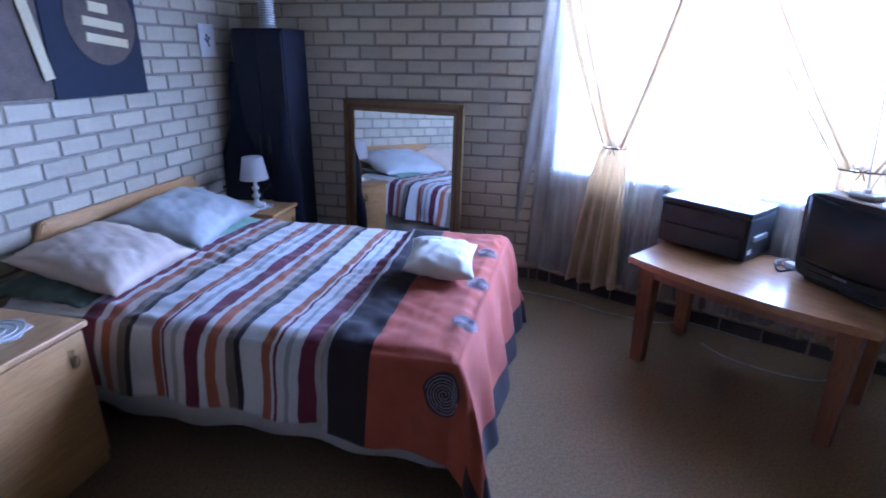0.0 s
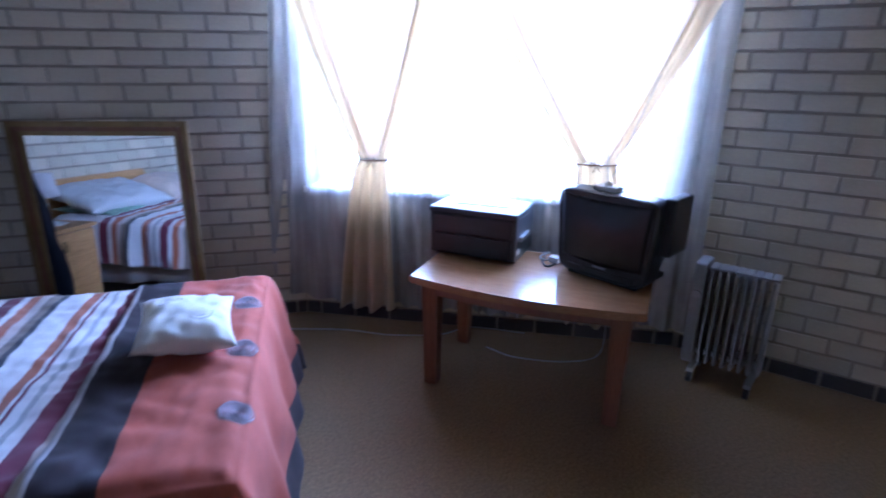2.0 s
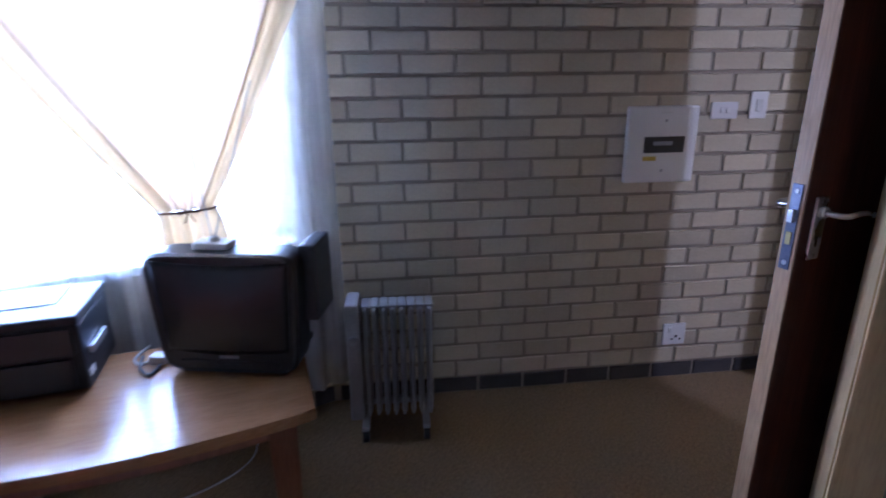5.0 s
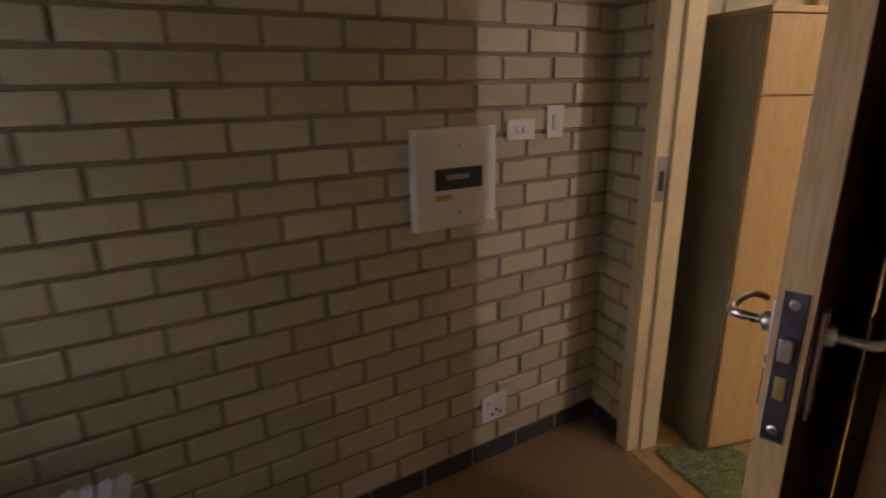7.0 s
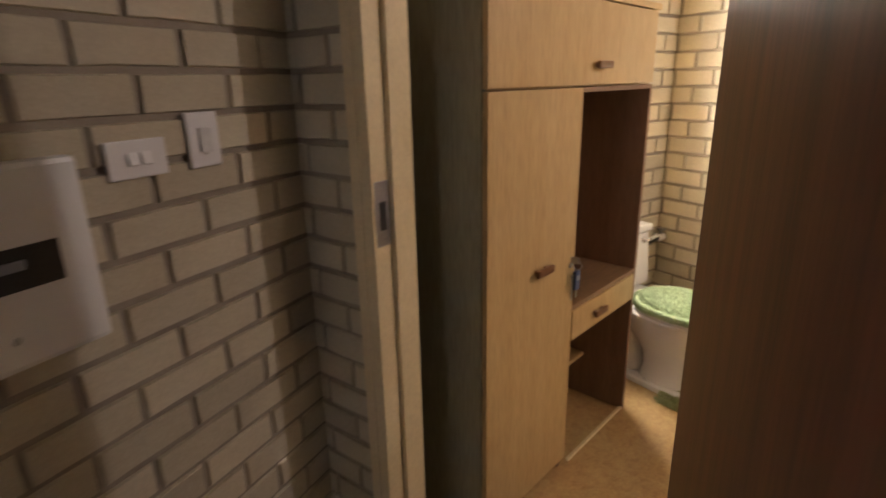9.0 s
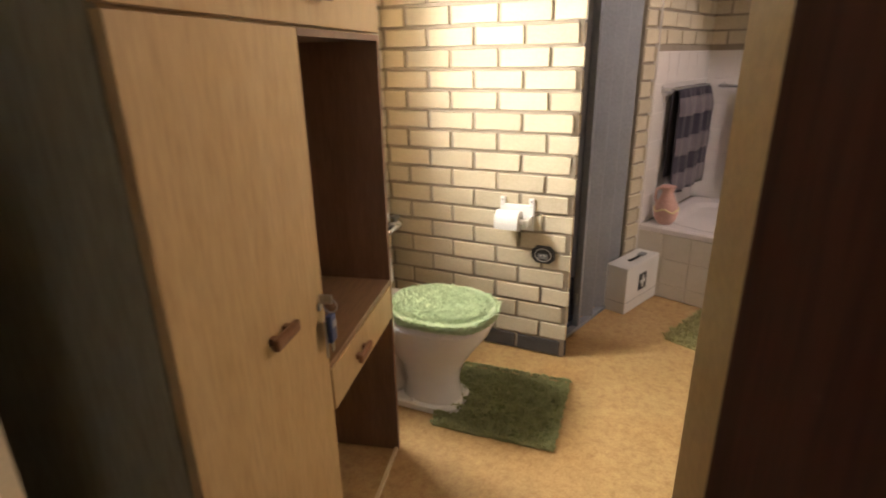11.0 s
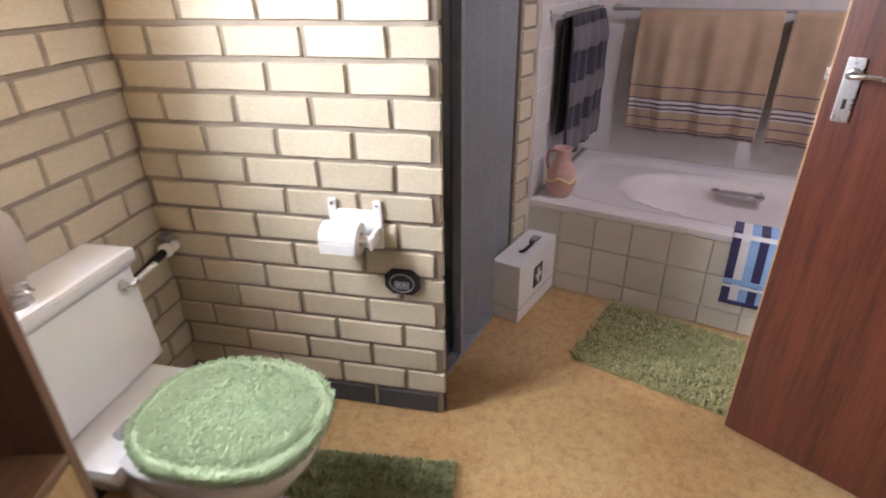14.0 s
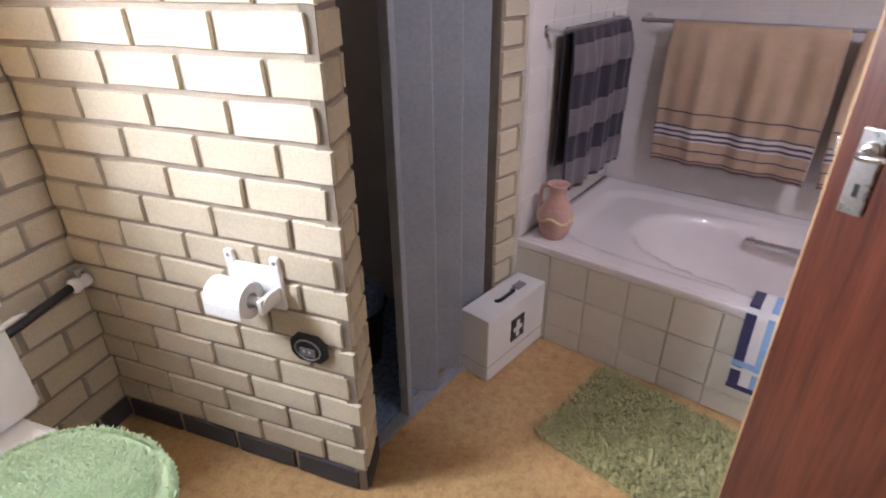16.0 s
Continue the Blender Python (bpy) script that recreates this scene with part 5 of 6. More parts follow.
plate("light_switch", 1.668, 1.788, 1.252, 1.322, "white double rocker light switch on the brick wall", [("rocker", 0.047, 0.035, 0.02, 0.024, M_ROCKER), ("rocker", 0.074, 0.035, 0.02, 0.024, M_ROCKER)])
plate("socket_plate", 1.843, 1.921, 1.251, 1.363, "white upright wall plate beside the switch", [("insert", 0.039, 0.056, 0.03, 0.05, M_PAPER), ("light", 0.039, 0.03, 0.008, 0.008, M_PAPER)])
plate("power_socket", 1.575, 1.688, 0.185, 0.295, "white square power socket low on the brick wall", [("switch", 0.03, 0.08, 0.016, 0.022, M_PAPER), ("hole", 0.065, 0.045, 0.010, 0.010, M_BLACK), ("hole", 0.045, 0.03, 0.008, 0.008, M_BLACK), ("hole", 0.085, 0.03, 0.008, 0.008, M_BLACK)])


def bedroom_cupboard():
    c = thing("cupboard", frame_at((1.66, 0.50), (1.52, -0.27)), "tall light-veneer built-in cupboard behind the open door", "cupboard")
    part("body", box(0, 0.74, 0.02, 0.20, 0, 2.30, 0.002), M_OAK, c)
    for x0, x1 in ((0.003, 0.09), (0.094, 0.45), (0.454, 0.737)):
        part("door", box(x0, x1, 0.0, 0.019, 0.06, 2.28, 0.002), M_OAK, c)
    part("plinth", box(0.0, 0.74, 0.012, 0.019, 0.0, 0.055), M_OAKSHADE, c)


bedroom_cupboard()

# ---------- bathroom: cabinet ----------
CB = frame_at((3.052, -0.10), (3.262, -1.08))


def pull(parent, x, z, tilt=12):
    b = box(-0.045, 0.045, -0.026, -0.012, -0.012, 0.012, 0.006)
    box(-0.032, -0.018, -0.014, 0.0, -0.007, 0.007, bm=b)
    box(0.018, 0.032, -0.014, 0.0, -0.007, 0.007, bm=b)
    bmesh.ops.transform(b, matrix=pose(x, 0, z), verts=b.verts[:])
    return part("handle", b, M_KNOB, parent, "brown wooden pull")


def bath_cabinet():
    c = thing("bathroom_cabinet", CB, "tall light-veneer bathroom cabinet with an open dressing niche", "cabinet")
    w, d, h = 1.0, 0.44, 1.64
    part("side_panel", box(0, 0.018, 0.0185, d, 0, h, 0.001), M_SIDE, c, "grey-olive side board, bluish daylight put into its colour")
    part("side_panel", box(w - 0.018, w, 0.0, d, 0, 1.385, 0.001), M_OAKSHADE, c)
    part("top_panel", box(-0.006, w + 0.02, -0.004, d, h, h + 0.022, 0.003), M_OAK, c)
    part("top_box", box(0.0185, w, 0.0185, d - 0.001, 1.386, h - 0.0005), M_OAK, c)
    t = part("flap_door", box(0.003, w, 0.0, 0.018, 1.392, h - 0.004, 0.0015), M_OAK, c)
    pull(t, 0.575, 1.452)
    l = part("door", box(0.003, 0.478, 0.0, 0.018, 0.045, 1.385, 0.0015), M_OAK, c)
    pull(l, 0.268, 0.853)
    part("lock", lathe([(0.010, 0), (0.008, 0.004)], 12, m=pose(0.452, 0.0, 0.82, 90, 0, 0)), M_STEEL, l)
    part("partition", box(0.462, 0.480, 0.0185, d - 0.02, 0, 1.385), M_OAKSHADE, c)
    part("back_panel", box(0.4805, w - 0.0185, d - 0.016, d, 0.0, 1.385), M_OAKSHADE, c)
    part("niche_top", box(0.4805, w - 0.0185, 0.0, d - 0.017, 1.371, 1.3855), M_OAKSHADE, c)
    part("counter", box(0.4805, w - 0.0185, 0.0, d - 0.017, 0.645, 0.663, 0.002), M_COUNTER, c)
    dr = part("drawer", box(0.484, w - 0.021, -0.002, 0.35, 0.530, 0.642, 0.002), M_OAK, c)
    pull(dr, 0.67, 0.585)
    part("shelf", box(0.4805, w - 0.0185, 0.20, d - 0.017, 0.20, 0.216, 0.001), M_OAK, c)
    part("plinth", box(0.02, 0.46, 0.03, 0.045, 0, 0.042), M_OAKSHADE, c)
    part("cover_strip", box(0.52, w - 0.02, 0.002, 0.014, 0.0, 0.012), M_FRAME, c)
    return c


bath_cabinet()


def key_tag():
    k = thing("key_ring", CB @ pose(0.452, -0.004, 0.795), "bunch of keys with a dark blue tag in the cabinet door", "keys")
    part("key", box(-0.004, 0.004, -0.028, 0.0, 0.035, 0.055, 0.001), M_STEEL, k)
    part("ring", tube([(0.0, -0.022 + 0.016 * math.cos(i * 0.5236), 0.03 + 0.016 * math.sin(i * 0.5236)) for i in range(12)], 0.0018, 6, closed=True), M_STEEL, k)
    t = part("tag", box(-0.014, 0.014, -0.027, -0.014, -0.055, 0.010, 0.003), M_BLUE, k, "dark blue and silver plastic tag")
    part("tag_label", box(-0.010, 0.010, -0.0285, -0.0268, -0.02, -0.004), M_GREY, t)
    for dx in (-0.016, 0.014):
        part("key", box(dx - 0.004, dx + 0.004, -0.016, -0.012, -0.09, 0.0, 0.001), M_STEEL, k)


key_tag()


# ---------- bathroom: toilet ----------
def loft(sections, n=36, power=2.4):
    b = bmesh.new()
    rings = []
    for z, cx, rx, ry in sections:
        ring = []
        for i in range(n):
            a = 2 * math.pi * i / n
            co, si = math.cos(a), math.sin(a)
            ring.append(b.verts.new((cx + rx * math.copysign(abs(co) ** (2 / power), co), ry * math.copysign(abs(si) ** (2 / power), si), z)))
        rings.append(ring)
    for a, c in zip(rings, rings[1:]):
        for i in range(n):
            b.faces.new((a[i], a[(i + 1) % n], c[(i + 1) % n], c[i]))
    b.faces.new(rings[0][::-1]), b.faces.new(rings[-1])
    return b


def tufts(name, count, where, length, width, material, parent, label, seed, lean=0.6):
    """Thousands of small upright yarn ends, joined."""
    rng = random.Random(seed)
    vs, fs = [], []
    for _ in range(count):
        x, y, z = where(rng)
        a, l, w = rng.uniform(0, 2 * math.pi), length * rng.uniform(0.6, 1.25), width * rng.uniform(0.7, 1.2)
        tx, ty = lean * l * math.cos(a), lean * l * math.sin(a)
        k = len(vs)
        for j in range(3):
            vs.append((x + w * math.cos(a + j * 2.094), y + w * math.sin(a + j * 2.094), z - 0.002))
        for j in range(3):
            vs.append((x + tx + w * 0.75 * math.cos(a + j * 2.094), y + ty + w * 0.75 * math.sin(a + j * 2.094), z + l * 0.8))
        vs.append((x + tx * 1.3, y + ty * 1.3, z + l))
        for j in range(3):
            j2 = (j + 1) % 3
            fs += [(k + j, k + j2, k + 3 + j2, k + 3 + j), (k + 3 + j, k + 3 + j2, k + 6)]
    me = bpy.data.meshes.new(name)
    me.from_pydata(vs, [], fs)
    me.materials.append(material)
    ob = new(name, me)
    ob.parent = parent
    return tagged(ob, label, kind="stuff")


WC = pose(3.30, -1.40, 0, 0, 0, -1.5)


def toilet():
    t = thing("toilet", WC, "white ceramic toilet with a close-coupled cistern", "toilet")
    part("pan", loft([(0.004, -0.03, 0.125, 0.095), (0.036, -0.03, 0.120, 0.090), (0.10, -0.03, 0.108, 0.080), (0.17, -0.03, 0.122, 0.088), (0.24, -0.025, 0.170, 0.122), (0.295, -0.03, 0.205, 0.146), (0.338, -0.035, 0.230, 0.160), (0.368, -0.04, 0.235, 0.167), (0.384, -0.04, 0.236, 0.169)]), M_CERAMIC, t, smooth=True)
    ft = part("foot", loft([(0.0, 0.05, 0.218, 0.108), (0.024, 0.05, 0.218, 0.108), (0.030, 0.05, 0.210, 0.100)], power=4.5), M_CERAMIC, t)
    for y in (-0.09, 0.09):
        part("floor_screw", lathe([(0.010, 0.030), (0.008, 0.036), (0.003, 0.038)], 10, m=Matrix.Translation((0.02, y, 0))), M_CHROME, ft)
    part("trapway", tube(curve_smooth([(0.09, 0, 0.31), (0.155, 0, 0.26), (0.180, 0, 0.17), (0.165, 0, 0.09), (0.14, 0, 0.015)], 6), 0.072, 20), M_CERAMIC, t, smooth=True)
    part("outlet", tube(curve_smooth([(0.14, 0, 0.20), (0.24, 0.0, 0.20), (0.34, 0.0, 0.18), (0.418, 0.0, 0.18)], 6), 0.055, 18), M_CERAMIC, t, smooth=True)
    part("outlet_collar", tube([(0.27, 0, 0.195), (0.31, 0, 0.19)], 0.066, 20), M_WHITE, t)
    part("shelf", box(0.10, 0.40, -0.17, 0.17, 0.335, 0.385, 0.02), M_CERAMIC, t)
    part("seat", loft([(0.385, -0.072, 0.210, 0.170), (0.389, -0.072, 0.216, 0.176), (0.404, -0.072, 0.214, 0.175)]), M_WHITE, t, smooth=False)
    part("lid", loft([(0.405, -0.075, 0.206, 0.170), (0.418, -0.075, 0.208, 0.172), (0.424, -0.075, 0.198, 0.162)]), M_WHITE, t)
    for y in (-0.07, 0.07):
        part("hinge", tube([(0.150, y - 0.02, 0.402), (0.150, y + 0.02, 0.402)], 0.013, 10), M_STEEL, t)
    b = bmesh.new()
    lo = [b.verts.new(p) for p in ((0.245, -0.212, 0.386), (0.405, -0.212, 0.386), (0.405, 0.212, 0.386), (0.245, 0.212, 0.386))]
    hi = [b.verts.new(p) for p in ((0.278, -0.222, 0.665), (0.410, -0.222, 0.665), (0.410, 0.222, 0.665), (0.278, 0.222, 0.665))]
    for i in range(4):
        b.faces.new((lo[i], lo[(i + 1) % 4], hi[(i + 1) % 4], hi[i]))
    b.faces.new(lo[::-1]), b.faces.new(hi)
    bmesh.ops.bevel(b, geom=b.edges[:], offset=0.014, segments=3, affect="EDGES")
    part("cistern", b, M_CERAMIC, t)
    part("cistern_lid", box(0.268, 0.416, -0.232, 0.232, 0.660, 0.698, 0.012), M_CERAMIC, t)
    lev = part("flush_lever", lathe([(0.016, 0), (0.012, 0.012)], 14, m=pose(0.274, -0.165, 0.62, 0, -90, 0)), M_CHROME, t, "chrome flush lever")
    part("arm", tube(curve_smooth([(0.266, -0.165, 0.62), (0.249, -0.17, 0.622), (0.242, -0.20, 0.632), (0.239, -0.25, 0.640)], 5), 0.008, 8), M_CHROME, lev)
    part("lid_knob", lathe([(0.03, 0.698), (0.026, 0.712), (0.012, 0.716)], 18, m=Matrix.Translation((0.32, 0.05, 0))), M_CHROME, t)
    return t


toilet()


def lid_cover():
    c = thing("lid_cover", WC @ pose(-0.078, 0, 0.4245), "fluffy pale green toilet lid cover", "lid cover")
    b = loft([(-0.018, 0, 0.209, 0.175), (-0.004, 0, 0.211, 0.177), (0.008, 0, 0.201, 0.167), (0.014, 0, 0.16, 0.133), (0.016, 0, 0.07, 0.058)])
    part("backing", b, M_GREENPALE, c, smooth=True)

    def where(rng):
        side = rng.random() < 0.22
        r, a = (rng.uniform(0.97, 1.03) if side else math.sqrt(rng.random())), rng.uniform(0, 2 * math.pi)
        r *= 1 + 0.025 * noise.noise((3 * math.cos(a), 3 * math.sin(a), 1.7))
        z = 0.015 if r < 0.78 else 0.015 - 0.035 * ((r - 0.78) / 0.22) ** 2
        if side:
            z = rng.uniform(-0.022, 0.004)
        x, y = 0.211 * r * math.copysign(abs(math.cos(a)) ** 0.85, math.cos(a)), 0.177 * r * math.copysign(abs(math.sin(a)) ** 0.85, math.sin(a))
        return (x, y, z + 0.0022 * noise.noise((x * 14, y * 14, 0.4)) + 0.0012 * noise.noise((x * 40, y * 40, 3.4)))

    tufts("pile", 30000, where, 0.0085, 0.0017, M_GREENPALE, c, "pale green looped pile", 4, 0.7)


lid_cover()


def cistern_bottle():
    b = thing("bottle", pose(3.648, -1.395, 0.698), "frosted bottle with a silver foot standing on the cistern", "bottle")
    part("foot", lathe([(0.024, 0), (0.026, 0.004), (0.020, 0.010), (0.017, 0.022), (0.020, 0.030), (0.018, 0.034)], 20), M_CHROME, b, "ridged silver foot", smooth=True)
    part("body", lathe([(0.018, 0.0345), (0.030, 0.050), (0.041, 0.085), (0.042, 0.125), (0.036, 0.165), (0.022, 0.190), (0.015, 0.200), (0.015, 0.206)], 24), M_FROSTED, b, "frosted pale body", smooth=True)
    part("cap", lathe([(0.017, 0.2065), (0.018, 0.210), (0.017, 0.238), (0.010, 0.244)], 18), M_WHITE, b, "white cap", smooth=True)


cistern_bottle()


def mat_rug(name, m, w, d, h, n, material, label, seed, ribs=0, fringe=0.0):
    r = thing(name, m, label, "mat", "green bathroom mats")
    rng0 = random.Random(seed)
    pts = []
    for k in range(40):
        t = k / 40 * 4
        s = t % 1
        p = ((s, 0), (1, s), (1 - s, 1), (0, 1 - s))[int(t)]
        pts.append((w * p[0] + rng0.uniform(-0.004, 0.004), d * p[1] + rng0.uniform(-0.004, 0.004)))
    part("backing", prism(pts, 0.0, 0.006), material, r)

    def where(rng):
        x, y = rng.uniform(-0.006, w + 0.006), rng.uniform(-0.006, d + 0.006)
        edge = min(x, w - x, y, d - y)
        z = 0.006 + (0.004 if edge < 0.05 and fringe else 0.0)
        if ribs:
            z += 1.9 * h * (0.5 + 0.5 * math.sin(y / d * 2 * math.pi * ribs))
        return (x, y, z)

    tufts("pile", n, where, h, 0.0042, material, r, label, seed, 0.35 if ribs else 0.6)
    return r


mat_rug("pedestal_mat", frame_at((2.765, -1.690), (3.225, -1.668), -0.0025), 0.46, 0.44, 0.011, 5200, M_GREENDK, "ribbed dark green mat in front of the toilet", 11, ribs=7)
mat_rug("bath_mat", frame_at((2.405, -2.255), (1.80, -1.955)) @ pose(0, 0, -0.0025), 0.68, 0.43, 0.02, 7000, M_GREEN, "shaggy sage green bath mat before the bath", 12, fringe=1.0)
mat_rug("door_mat", frame_at((3.10, 0.08), (2.55, -0.09)) @ pose(0, 0, -0.001), 0.55, 0.30, 0.012, 4200, M_GREENDK, "worn green mat in the bathroom doorway", 13)


def roll_holder():
    h = thing("toilet_roll_holder", frame_at(T1, T0) @ pose(0.655, -0.007, 0.60), "white ceramic toilet roll holder on the brick wall", "roll holder")
    part("back_plate", box(-0.078, 0.078, -0.012, 0, 0.0, 0.115, 0.005), M_CERAMIC, h)
    for x in (-0.065, 0.065):
        e = part("lug", box(x - 0.012, x + 0.012, -0.014, 0, 0.105, 0.145, 0.005), M_CERAMIC, h)
        part("screw", lathe([(0.006, 0), (0.004, 0.002)], 10, m=pose(x, -0.014, 0.132, 90, 0, 0)), M_STEEL, e)
        part("arm", box(x - 0.007, x + 0.007, -0.085, -0.011, 0.03, 0.07, 0.006), M_CERAMIC, h)
    part("spindle", tube([(-0.078, -0.069, 0.057), (0.075, -0.069, 0.057)], 0.011, 12), M_CERAMIC, h)
    r = thing("toilet_roll", frame_at(T1, T0) @ pose(0.637, -0.076, 0.657), "white toilet paper roll on its holder", "toilet roll")
    b = bmesh.new()
    n = 32
    prof = [(0.019, -0.052), (0.044, -0.052), (0.044, 0.052), (0.019, 0.052)]
    rg = [[b.verts.new((x, rr * math.cos(2 * math.pi * i / n), rr * math.sin(2 * math.pi * i / n))) for i in range(n)] for rr, x in prof]
    for k in range(4):
        a, c = rg[k], rg[(k + 1) % 4]
        for i in range(n):
            b.faces.new((a[i], a[(i + 1) % n], c[(i + 1) % n], c[i]))
    part("paper", b, M_PAPER, r, smooth=False)
    part("sheet_end", sheet(lambda u, v: (-0.05 + 0.10 * u, -0.0445, 0.0 - 0.03 * v), 4, 3, 0.001), M_PAPER, r)


roll_holder()


def ashtray():
    a = thing("wall_ashtray", frame_at(T1, T0) @ pose(0.781, -0.007, 0.498), "small dark octagonal metal wall ashtray", "ashtray")
    oct8 = [(0.052, 0.018), (0.030, 0.040), (-0.030, 0.040), (-0.052, 0.018), (-0.052, -0.018), (-0.030, -0.040), (0.030, -0.040), (0.052, -0.018)]
    turn = Matrix(((1, 0, 0, 0), (0, 0, -1, 0), (0, 1, 0, 0), (0, 0, 0, 1)))
    b = prism(oct8, 0, 0.016, 0.004)
    bmesh.ops.transform(b, matrix=turn, verts=b.verts[:])
    part("plate", b, M_BLACK, a)
    part("rim", tube([(0.036 * math.cos(i * 0.2618), -0.017, 0.029 * math.sin(i * 0.2618)) for i in range(24)], 0.0025, 6, closed=True), M_STEEL, a, "bright worn rim")
    part("flap", box(-0.022, 0.022, -0.021, -0.0155, -0.018, 0.006, 0.003), M_GREY, a)
    for x in (-0.008, 0.008):
        part("rivet", lathe([(0.004, 0), (0.003, 0.002)], 8, m=pose(x, -0.021, -0.002, 90, 0, 0)), M_CHROME, a)


ashtray()


def pipework():
    p = thing("water_pipe", pose(3.716, -1.70, 0.545), "dark pipe with a whitened stop valve behind the toilet", "pipe")
    part("feed", tube(curve_smooth([(-0.045, 0.10, -0.02), (-0.045, 0.02, -0.012), (-0.042, -0.09, 0.0), (-0.040, -0.17, 0.008)], 6), 0.013, 12), M_BLACK, p, "dark painted pipe", smooth=True)
    v = part("valve", lathe([(0.014, -0.03), (0.022, -0.024), (0.022, -0.006), (0.016, 0.0), (0.020, 0.006), (0.020, 0.026), (0.012, 0.032)], 14, m=pose(-0.040, -0.195, 0.008, 90, 0, 0)), M_CERAMIC, p, "whitened stop valve", smooth=True)
    part("tap", lathe([(0.008, 0), (0.008, 0.02), (0.022, 0.022), (0.022, 0.032), (0.01, 0.036)], 8, m=pose(-0.040, -0.195, 0.026)), M_STEEL, v)
    part("wall_flange", tube([(-0.040, -0.195, 0.008), (0.009, -0.195, 0.008)], 0.013, 12), M_STEEL, p)


pipework()


# ---------- bathroom: shower ----------
def shower_door():
    f = frame_at(S0, S1)
    w = span(S0, S1)
    s = thing("folding_shower_door", f, "grey concertina shower door standing half open", "shower door")
    part("floor_track", box(-0.10, w, -0.02, 0.02, 0, 0.018, 0.003), M_GREY, s)
    part("top_track", box(-0.10, w, -0.02, 0.02, 1.75, 1.78), M_GREY, s)
    n, x0 = 7, 0.15
    step = (w - 0.02 - x0) / n
    for k in range(n):
        xa, xb = x0 + k * step, x0 + (k + 1) * step
        ya, yb = (0.062, -0.018) if k % 2 else (-0.018, 0.062)
        L2 = math.hypot(xb - xa, yb - ya)
        b = box(0, L2, -0.003, 0.003, 0.02, 1.748, 0.0015)
        bmesh.ops.transform(b, matrix=pose(xa, ya, 0, 0, 0, math.degrees(math.atan2(yb - ya, xb - xa))), verts=b.verts[:])
        part("panel", b, M_GREY, s)
    part("lead_post", box(x0 - 0.022, x0 - 0.002, -0.022, 0.012, 0.02, 1.748, 0.003), M_GREY, s)
    part("catch", box(x0 - 0.028, x0 - 0.022, -0.008, 0.008, 0.14, 0.20, 0.002), M_STEEL, s)


shower_door()
tagged(finish("floor_shower", prism([(2.90, -2.04), (3.72, -2.07), (3.72, -2.88), (2.72, -2.78), (2.79, -2.5)], 0.0, 0.03), M_MOSAIC), "blue mosaic shower floor", kind="structure")
bk = thing("bucket", pose(3.12, -2.42, 0.03), "dark bucket with a blue patterned cloth in the shower", "bucket")
part("pail", lathe([(0.10, 0), (0.125, 0.22), (0.13, 0.22), (0.13, 0.23), (0.12, 0.23), (0.115, 0.21)], 24), M_BLACK, bk)
part("cloth", loft([(0.20, 0, 0.11, 0.11), (0.24, 0.01, 0.125, 0.12), (0.30, -0.01, 0.10, 0.09), (0.33, 0.0, 0.05, 0.05)]), M_MOSAIC, bk, "blue patterned cloth", smooth=True)

# ---------- bathroom: bath ----------
E_DIR = (-0.94, 0.342)
BT = frame_at(K, (K[0] + E_DIR[0], K[1] + E_DIR[1]))
BL, BD, BZ = 1.72, 0.85, 0.405


def bathtub():
    b = thing("bathtub", BT, "pale pink-white built-in bath behind a tiled front", "bath")
    nu, nv = 84, 44

    def fn(u, v):
        x, y = 0.012 + (BL - 0.02) * u, 0.012 + (BD - 0.02) * v
        cx, cy = 0.90, 0.42
        tx, ty = (x - cx) / 0.80, (y - cy) / 0.325
        q = (abs(tx) ** 7 + abs(ty) ** 7) ** (1 / 7)
        ox, oy = (x - 0.98) / 0.66, (y - cy) / 0.285
        o = (abs(ox) ** 2.6 + abs(oy) ** 2.6) ** (1 / 2.6)
        z = BZ
        if q < 1:
            z -= 0.018 * min(1, (1 - q) / 0.035)
        if o < 1:
            k = min(1, (1 - o) / 0.45)
            z -= 0.29 * (1 - (1 - k) ** 2.2)
        return (x, y, z)

    part("tub", sheet(fn, nu, nv, -0.004), M_ENAMEL, b, smooth=True)
    g = part("grab_bar", box(0.68, 0.91, 0.635, 0.66, BZ - 0.075, BZ - 0.05, 0.009), M_CHROME, b, "chrome grab bar on the rim")
    for x in (0.70, 0.89):
        part("bar_foot", box(x - 0.01, x + 0.01, 0.655, 0.705, BZ - 0.072, BZ - 0.053, 0.004), M_CHROME, g)
    part("front_backing", box(0.004, BL, 0.004, 0.05, 0.0, BZ - 0.014), M_GROUT, b)
    rim = part("rim_edge", box(0.002, BL, -0.004, 0.04, BZ - 0.03, BZ + 0.002, 0.008), M_ENAMEL, b)
    return b


tub = bathtub()


def tile_mesh(w, h, material):
    c, t = 0.002, 0.007
    b = bmesh.new()
    lo = [b.verts.new((x, 0.0, z)) for x, z in ((0, 0), (w, 0), (w, h), (0, h))]
    hi = [b.verts.new((x, -t, z)) for x, z in ((c, c), (w - c, c), (w - c, h - c), (c, h - c))]
    for i in range(4):
        b.faces.new((lo[i], lo[(i + 1) % 4], hi[(i + 1) % 4], hi[i]))
    b.faces.new(hi)
    bmesh.ops.recalc_face_normals(b, faces=b.faces[:])
    me = bpy.data.meshes.new("tile")
    b.to_mesh(me)
    b.free()
    me.materials.append(material)
    return me


